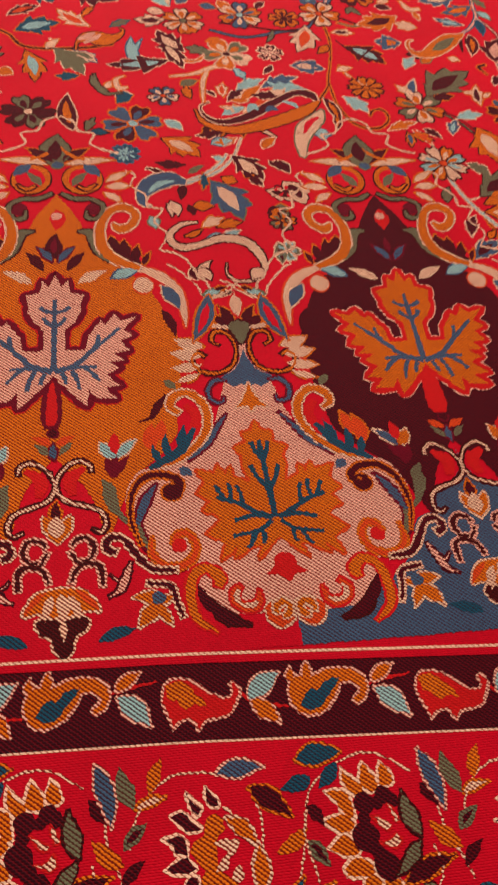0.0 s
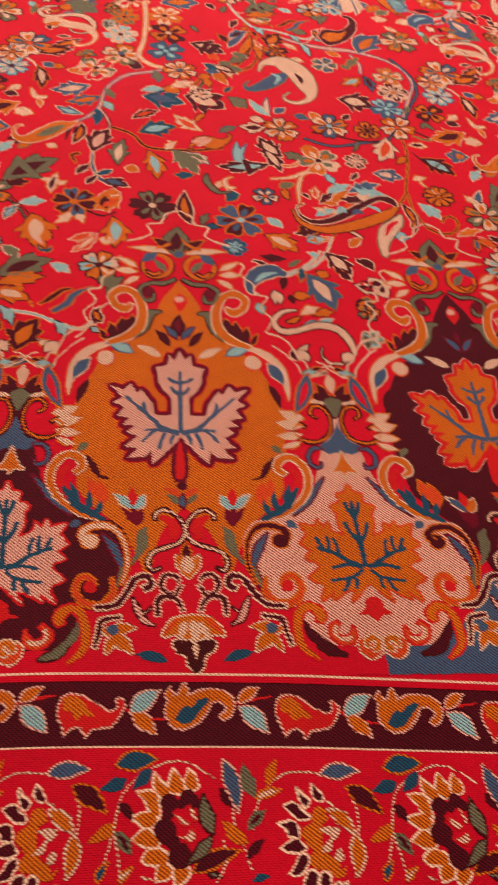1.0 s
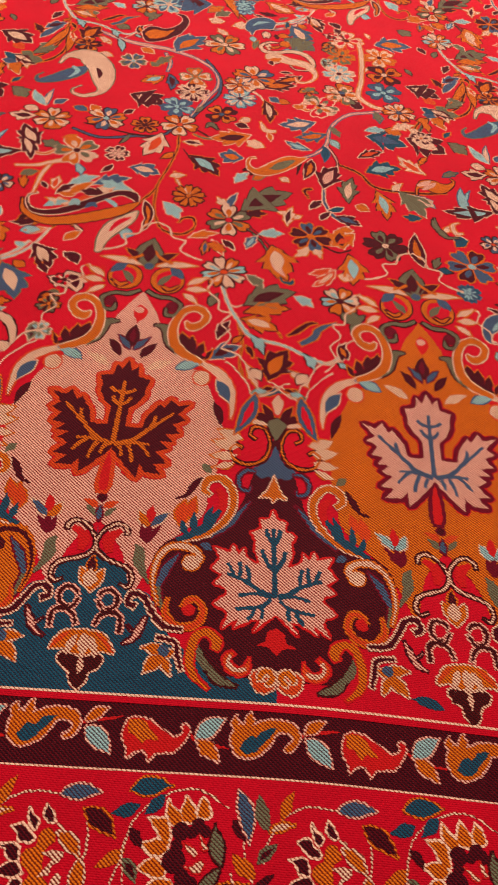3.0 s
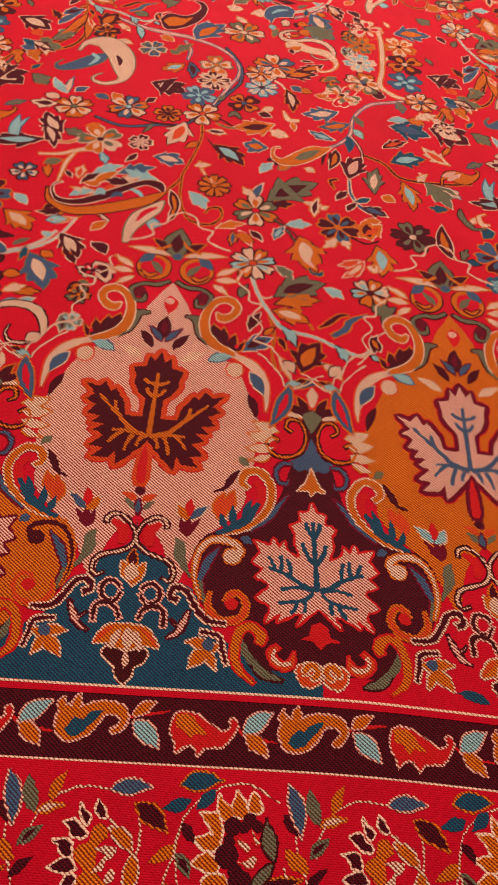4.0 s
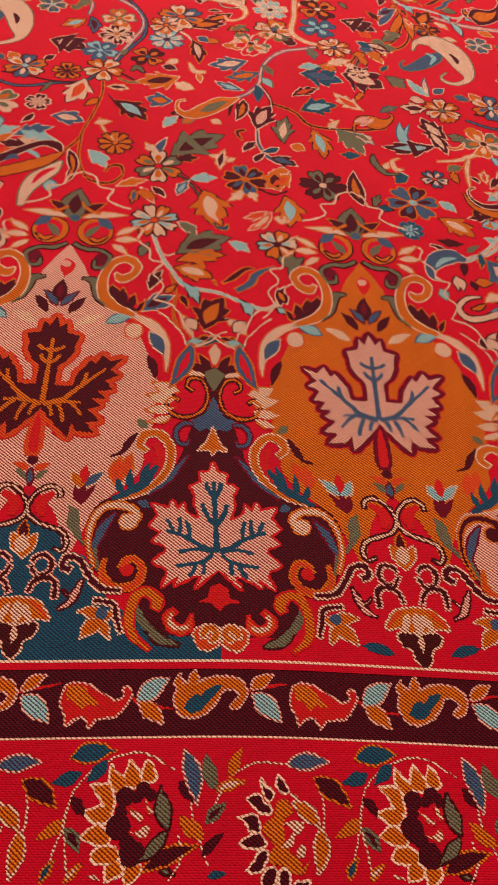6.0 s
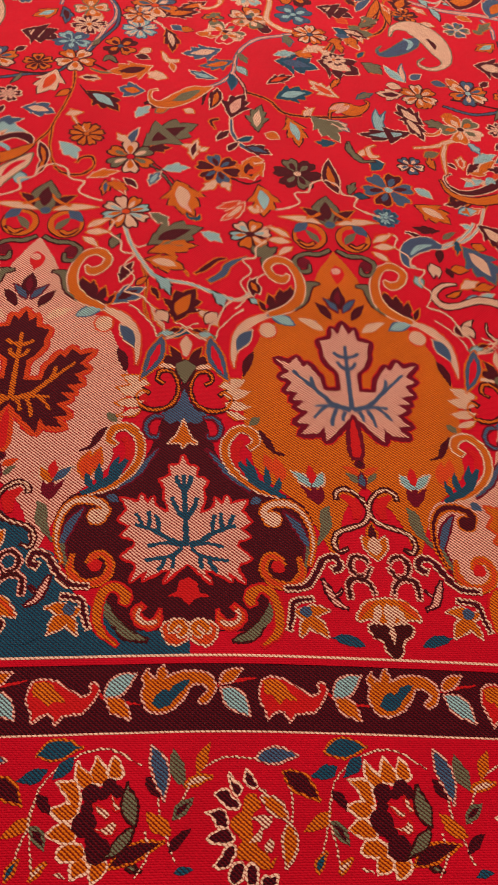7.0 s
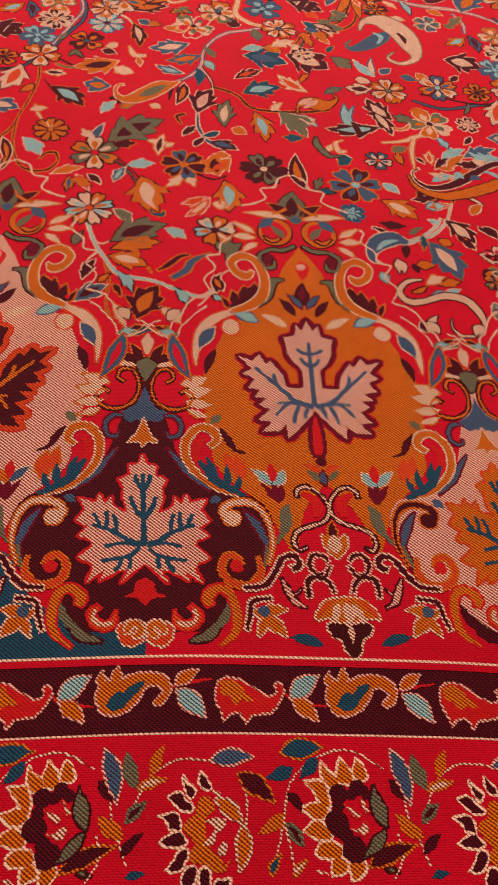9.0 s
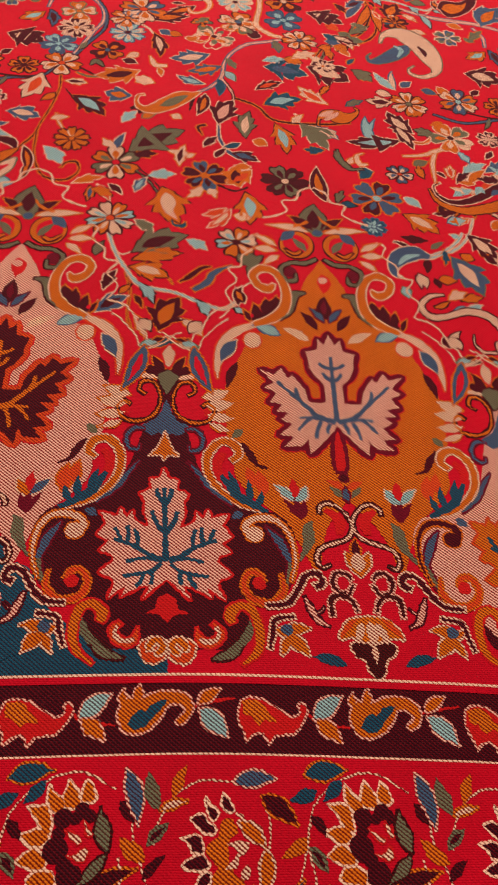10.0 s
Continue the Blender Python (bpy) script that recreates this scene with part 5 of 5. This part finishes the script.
curl("stem", "p", "b", (-0.132, 3.324, 0.028), (-0.026, 3.388, 0.025), (0.071, 3.499, 0.029))
leaf(-0.182, 3.145, -0.157, 3.038, 0.37, "c", "v", None)
leaf(-0.089, 3.133, -0.007, 3.172, 0.85, "o", "m", None)
flower(-0.234, 2.658, 0.133, 6, "obc", "k", "v")
flower(-0.446, 3.031, 0.130, 6, "gco", "k", "c")
curl("stem", "p", "b", (-1.250, 2.987, 0.027), (-1.063, 2.907, 0.035), (-0.919, 2.882, 0.042), (-0.775, 2.864, 0.035), (-0.592, 2.785, 0.024), (-0.479, 2.662, 0.021), (-0.449, 2.501, 0.020), (-0.495, 2.359, 0.022), (-0.577, 2.121, 0.018))
shape("paisley", 3, "m", "p", (-0.992, 3.045), (-0.942, 3.138), (-0.837, 3.135), (-0.768, 3.211), (-0.752, 3.305), (-0.804, 3.357), (-0.734, 3.351), (-0.701, 3.254), (-0.736, 3.100), (-0.835, 2.972), (-0.942, 2.928))
shape("paisley", 5, "o", None, (-0.967, 3.029), (-0.921, 3.096), (-0.832, 3.097), (-0.785, 3.134), (-0.837, 3.018), (-0.919, 2.972))
leaf(-0.739, 2.860, -0.682, 3.116, 0.29, "b", "c", None)
leaf(-0.745, 2.843, -0.571, 3.102, 0.50, "b", "c", "o")
leaf(-1.118, 2.928, -1.073, 2.766, 0.27, "t", "k", None)
flower(-0.989, 2.676, 0.082, 5, "gb", "c", "t")
curl("stem", "p", "b", (-0.806, 2.819, 0.020), (-0.761, 2.711, 0.022), (-0.768, 2.598, 0.017))
leaf(-0.755, 2.574, -0.726, 2.409, 0.36, "b", "m", "m")
leaf(-0.780, 2.547, -0.912, 2.452, 0.61, "o", "k", "t")
leaf(-0.952, 2.287, -0.747, 2.213, 0.84, "m", "c", "c")
leaf(-0.824, 2.652, -0.884, 2.691, 0.74, "g", "o", None)
leaf(-0.521, 2.257, -0.560, 2.162, 0.37, "g", "k", None)
flower(-1.293, 2.804, 0.081, 5, "om", "k", "o")
leaf(-1.727, 2.582, -1.550, 2.494, 0.45, "m", "c", "c")
curl("stem", "k", "o", (-1.454, 3.041, 0.010), (-1.416, 2.755, 0.014), (-1.463, 2.600, 0.020), (-1.578, 2.500, 0.023), (-1.689, 2.403, 0.017))
leaf(-1.575, 2.745, -1.481, 2.700, 0.62, "g", "c", None)
leaf(-1.680, 2.439, -1.620, 2.356, 0.46, "o", "c", None)
leaf(-1.619, 2.543, -1.513, 2.545, 0.80, "g", "o", None)
leaf(-1.750, 2.507, -1.661, 2.491, 0.73, "b", "c", None)
leaf(-0.469, 3.344, -0.582, 3.352, 0.86, "c", "o", None)
leaf(-0.592, 3.433, -0.490, 3.541, 0.57, "o", "g", None)
curl("stem", "o", "k", (-0.474, 3.571, 0.017), (-0.409, 3.500, 0.023), (-0.323, 3.394, 0.017))
leaf(-0.419, 3.290, -0.297, 3.351, 0.57, "c", "o", None)
flower(-0.355, 3.617, 0.069, 5, "b", "t", "t")
leaf(-0.255, 3.027, -0.229, 3.157, 0.34, "g", "o", None)
flower(-0.861, 3.479, 0.112, 6, "bt", "c", "c")
leaf(0.002, 3.596, -0.151, 3.665, 0.76, "o", "k", "c")
leaf(-0.577, 3.559, -0.843, 3.551, 0.92, "b", "c", "m")
flower(-0.346, 3.539, 0.066, 5, "tb", "b", "t")
leaf(-0.534, 3.749, -0.384, 3.409, 0.18, "o", "k", None)
leaf(-0.440, 3.741, -0.214, 3.736, 0.89, "b", "g", "k")
leaf(-0.539, 3.399, -0.436, 3.479, 0.62, "g", "c", None)
leaf(-1.164, 3.092, -1.063, 3.057, 0.71, "g", "k", None)
leaf(-1.659, 2.977, -1.591, 2.865, 0.40, "m", "o", None)
leaf(-1.400, 3.170, -1.292, 3.233, 0.77, "g", "c", None)
leaf(-1.210, 2.723, -1.117, 2.697, 0.61, "c", "o", None)
leaf(-0.962, 2.840, -0.873, 2.790, 0.62, "o", "c", None)
leaf(-0.847, 2.652, -0.751, 2.792, 0.38, "g", "o", None)
leaf(-0.590, 2.550, -0.519, 2.472, 0.33, "c", "o", None)
leaf(-0.427, 3.161, -0.510, 3.242, 0.50, "c", "o", None)
leaf(-0.322, 3.294, -0.402, 3.329, 0.73, "c", "o", None)
leaf(0.277, 3.460, 0.320, 3.389, 0.63, "m", "c", None)
leaf(0.488, 3.469, 0.518, 3.394, 0.42, "c", "o", None)
leaf(0.723, 3.601, 0.821, 3.543, 0.97, "g", "m", None)
leaf(0.851, 3.386, 0.904, 3.303, 0.50, "m", "c", None)
leaf(0.981, 3.778, 1.080, 3.718, 0.81, "o", "k", None)
leaf(0.804, 3.798, 0.920, 3.796, 0.89, "o", "c", None)
leaf(0.842, 2.707, 0.911, 2.654, 0.67, "v", "o", None)
leaf(0.980, 2.810, 1.090, 2.983, 0.27, "b", "c", None)
leaf(1.130, 2.992, 1.005, 2.677, 0.16, "o", "k", None)
leaf(1.141, 2.922, 1.171, 2.675, 0.20, "o", "k", None)
leaf(1.239, 2.946, 1.270, 2.824, 0.41, "c", "v", None)
leaf(0.983, 2.437, 0.969, 2.566, 0.33, "c", "o", None)
leaf(0.753, 1.930, 0.810, 2.029, 0.34, "o", "k", None)
leaf(0.511, 2.459, 0.541, 2.317, 0.41, "g", "b", None)
leaf(0.328, 2.549, 0.434, 2.474, 0.63, "m", "c", None)
leaf(0.013, 2.375, 0.083, 2.359, 0.74, "o", "c", None)
leaf(0.079, 2.557, 0.149, 2.643, 0.50, "g", "o", None)
curl("paisley", "o", "c", (-0.182, 1.785, 0.018), (-0.215, 1.766, 0.020), (-0.220, 1.707, 0.022), (-0.188, 1.660, 0.047), (-0.125, 1.667, 0.081), (-0.055, 1.727, 0.105), (0.017, 1.794, 0.097), (0.069, 1.823, 0.046), (0.103, 1.850, 0.013))
curl("stem", "k", None, (0.051, 1.674, 0.008), (0.062, 1.755, 0.020), (0.074, 1.787, 0.010))
curl("stem", "k", None, (0.084, 1.678, 0.009), (0.096, 1.759, 0.018), (0.100, 1.804, 0.009))
leaf(-0.479, 1.033, -0.332, 1.095, 0.33, "o", "c", None)
leaf(-0.385, 1.006, -0.285, 0.957, 0.54, "o", "k", None)
leaf(-0.178, 0.800, -0.089, 0.719, 0.50, "g", "c", None)
leaf(-0.209, 0.328, -0.162, 0.384, 0.41, "o", "k", None)
leaf(-0.150, 0.325, -0.113, 0.249, 0.33, "k", "o", None)
leaf(0.073, 0.168, 0.127, 0.139, 0.55, "o", "c", None)
leaf(-0.079, 0.066, 0.020, 0.071, 0.55, "d", "o", None)
leaf(0.033, 0.068, 0.085, 0.097, 0.48, "k", "o", None)
leaf(0.281, 0.287, 0.297, 0.414, 0.32, "m", "c", None)
curl("stem", "c", None, (0.204, 0.217, 0.008), (0.251, 0.281, 0.007), (0.304, 0.405, 0.008), (0.357, 0.443, 0.009))
leaf(0.371, 1.470, 0.446, 1.437, 0.79, "o", "c", None)
leaf(0.359, 1.231, 0.235, 1.100, 0.50, "o", "c", "v")
leaf(0.356, 1.253, 0.276, 1.254, 0.65, "o", "c", None)
curl("stem", "k", None, (0.187, 1.095, 0.012), (0.274, 1.054, 0.013), (0.342, 1.091, 0.011))
leaf(0.257, 0.916, 0.145, 0.771, 0.34, "v", "c", "c")
leaf(0.234, 0.920, 0.126, 0.859, 0.38, "v", "c", None)
leaf(-0.133, 1.897, -0.244, 1.944, 0.72, "c", "o", None)
curl("stem", "k", None, (-0.585, 1.780, 0.009), (-0.544, 1.712, 0.010), (-0.512, 1.658, 0.007))
curl("stem", "k", None, (-0.339, 1.948, 0.016), (-0.422, 1.914, 0.016), (-0.533, 1.985, 0.014), (-0.599, 2.007, 0.011))
curl("stem", "k", None, (-0.201, 1.198, 0.010), (-0.120, 1.112, 0.009), (-0.059, 1.012, 0.009))
leaf(-0.627, 1.515, -0.541, 1.542, 0.51, "c", "o", None)
leaf(-0.699, 1.164, -0.710, 1.042, 0.30, "m", "c", "o")
leaf(-0.544, 0.336, -0.499, 0.256, 0.39, "g", "k", None)
curl("stem", "k", "o", (0.007, 0.395, 0.007), (-0.020, 0.443, 0.008), (-0.073, 0.477, 0.010), (-0.127, 0.511, 0.007))
leaf(0.321, 0.543, 0.341, 0.649, 0.48, "g", "k", None)
leaf(0.312, 0.542, 0.286, 0.619, 0.40, "g", "k", None)
leaf(0.348, 0.545, 0.398, 0.614, 0.43, "g", "k", None)
leaf(-0.083, 0.922, 0.028, 0.789, 0.46, "o", "k", "p")
curl("paisley", "b", "g", (1.326, 2.545, 0.030), (1.268, 2.474, 0.102), (1.165, 2.372, 0.088), (1.081, 2.325, 0.044), (1.058, 2.374, 0.012), (1.087, 2.422, 0.008))
curl("paisley", "c", "g", (1.155, 2.548, 0.015), (1.191, 2.646, 0.047), (1.301, 2.671, 0.146), (1.398, 2.565, 0.162), (1.443, 2.410, 0.130), (1.452, 2.281, 0.051), (1.370, 2.210, 0.034), (1.301, 2.227, 0.025), (1.289, 2.276, 0.012), (1.329, 2.324, 0.012))
curl("paisley", "t", None, (1.234, 2.532, 0.016), (1.276, 2.484, 0.032), (1.241, 2.399, 0.010))
curl("paisley", "m", None, (1.383, 2.545, 0.015), (1.411, 2.485, 0.031), (1.413, 2.432, 0.011))
curl("stem", "v", None, (1.422, 2.398, 0.013), (1.435, 2.356, 0.024), (1.428, 2.312, 0.010))
curl("stem", "k", "g", (1.052, 2.776, 0.011), (0.974, 2.613, 0.014), (0.851, 2.459, 0.014), (0.787, 2.306, 0.012), (0.765, 2.198, 0.009))
leaf(0.851, 2.451, 0.772, 2.421, 0.78, "o", "k", None)
leaf(0.903, 2.503, 0.937, 2.401, 0.41, "o", "k", None)
leaf(0.974, 2.613, 1.110, 2.737, 0.41, "g", "k", None)
leaf(0.786, 2.284, 0.710, 2.309, 0.74, "c", "o", None)
curl("paisley", "o", "k", (0.721, 1.649, 0.013), (0.730, 1.716, 0.024), (0.783, 1.759, 0.086), (0.847, 1.744, 0.113), (0.908, 1.766, 0.049), (0.944, 1.815, 0.017), (0.929, 1.844, 0.015))
curl("paisley", "p", None, (0.757, 1.704, 0.012), (0.804, 1.746, 0.032), (0.840, 1.788, 0.011))
curl("stem", "c", None, (0.597, 1.737, 0.013), (0.621, 1.703, 0.018), (0.615, 1.666, 0.008))
curl("stem", "o", "c", (1.070, 1.587, 0.018), (1.189, 1.586, 0.022), (1.276, 1.585, 0.022), (1.334, 1.652, 0.015))
curl("paisley", "g", "k", (0.801, 1.464, 0.013), (0.810, 1.374, 0.033), (0.849, 1.305, 0.026), (0.922, 1.312, 0.017))
leaf(0.894, 1.283, 0.966, 1.303, 0.84, "d", "c", None)
leaf(0.846, 1.334, 0.902, 1.416, 0.38, "c", "o", None)
leaf(1.393, 1.255, 1.480, 1.363, 0.32, "m", "c", None)
leaf(1.457, 1.261, 1.572, 1.396, 0.29, "o", "c", None)
leaf(1.440, 1.343, 1.582, 1.445, 0.38, "t", "c", None)
leaf(1.562, 1.368, 1.747, 1.462, 0.40, "b", "c", None)
leaf(1.568, 1.289, 1.697, 1.374, 0.39, "c", "o", None)
leaf(1.353, 1.146, 1.469, 1.214, 0.37, "t", None, None)
leaf(1.487, 1.199, 1.606, 1.266, 0.42, "v", None, None)
leaf(1.229, 1.273, 1.214, 1.387, 0.39, "o", "k", None)
leaf(1.301, 1.104, 1.249, 1.007, 0.32, "k", "o", None)
leaf(1.362, 1.078, 1.335, 0.984, 0.30, "o", "k", None)
leaf(1.432, 1.069, 1.431, 0.986, 0.36, "k", "o", None)
leaf(1.507, 1.084, 1.524, 1.015, 0.48, "o", "k", None)
curl("stem", "t", "c", (1.423, 0.986, 0.009), (1.374, 0.854, 0.011), (1.294, 0.749, 0.014), (1.157, 0.672, 0.014))
curl("paisley", "b", "c", (1.162, 0.678, 0.028), (1.094, 0.700, 0.095), (1.023, 0.668, 0.096), (0.982, 0.605, 0.059), (0.982, 0.547, 0.028), (1.013, 0.533, 0.014))
curl("paisley", "t", None, (1.112, 0.690, 0.010), (1.052, 0.670, 0.031), (1.007, 0.618, 0.010))
leaf(1.288, 0.938, 1.386, 0.964, 0.59, "t", "b", None)
curl("stem", "k", "c", (1.003, 0.771, 0.014), (1.045, 0.757, 0.026), (1.093, 0.727, 0.014))
leaf(1.403, 0.757, 1.460, 0.700, 0.73, "m", "o", None)
leaf(1.370, 0.685, 1.309, 0.721, 0.78, "o", "k", None)
leaf(1.545, 0.825, 1.601, 0.743, 0.60, "m", "c", None)
leaf(1.475, 0.491, 1.556, 0.523, 0.53, "m", "k", "o")
leaf(1.160, 0.543, 1.176, 0.485, 0.47, "m", "k", None)
leaf(1.201, 0.412, 1.296, 0.469, 0.49, "c", "o", None)
leaf(1.260, 0.411, 1.366, 0.443, 0.47, "o", "k", None)
leaf(1.279, 0.342, 1.353, 0.397, 0.44, "t", "c", None)
leaf(1.164, 0.150, 1.225, 0.232, 0.37, "c", "k", None)
leaf(1.208, 0.052, 1.289, 0.065, 0.41, "k", "c", None)
curl("stem", "k", None, (1.417, 1.917, 0.016), (1.551, 1.894, 0.017), (1.683, 1.864, 0.016), (1.853, 1.860, 0.016))
leaf(1.551, 1.894, 1.644, 2.024, 0.27, "g", "k", None)
leaf(1.683, 1.864, 1.638, 1.752, 0.22, "g", "k", None)
leaf(1.324, 1.906, 1.242, 1.812, 0.40, "o", "k", None)
leaf(1.426, 2.118, 1.481, 2.024, 0.56, "o", "c", None)
leaf(1.064, 2.012, 1.153, 1.987, 0.73, "c", "k", None)
leaf(0.967, 2.183, 1.053, 2.111, 0.70, "g", "o", None)
leaf(0.557, 2.253, 0.671, 2.227, 0.74, "o", "k", None)
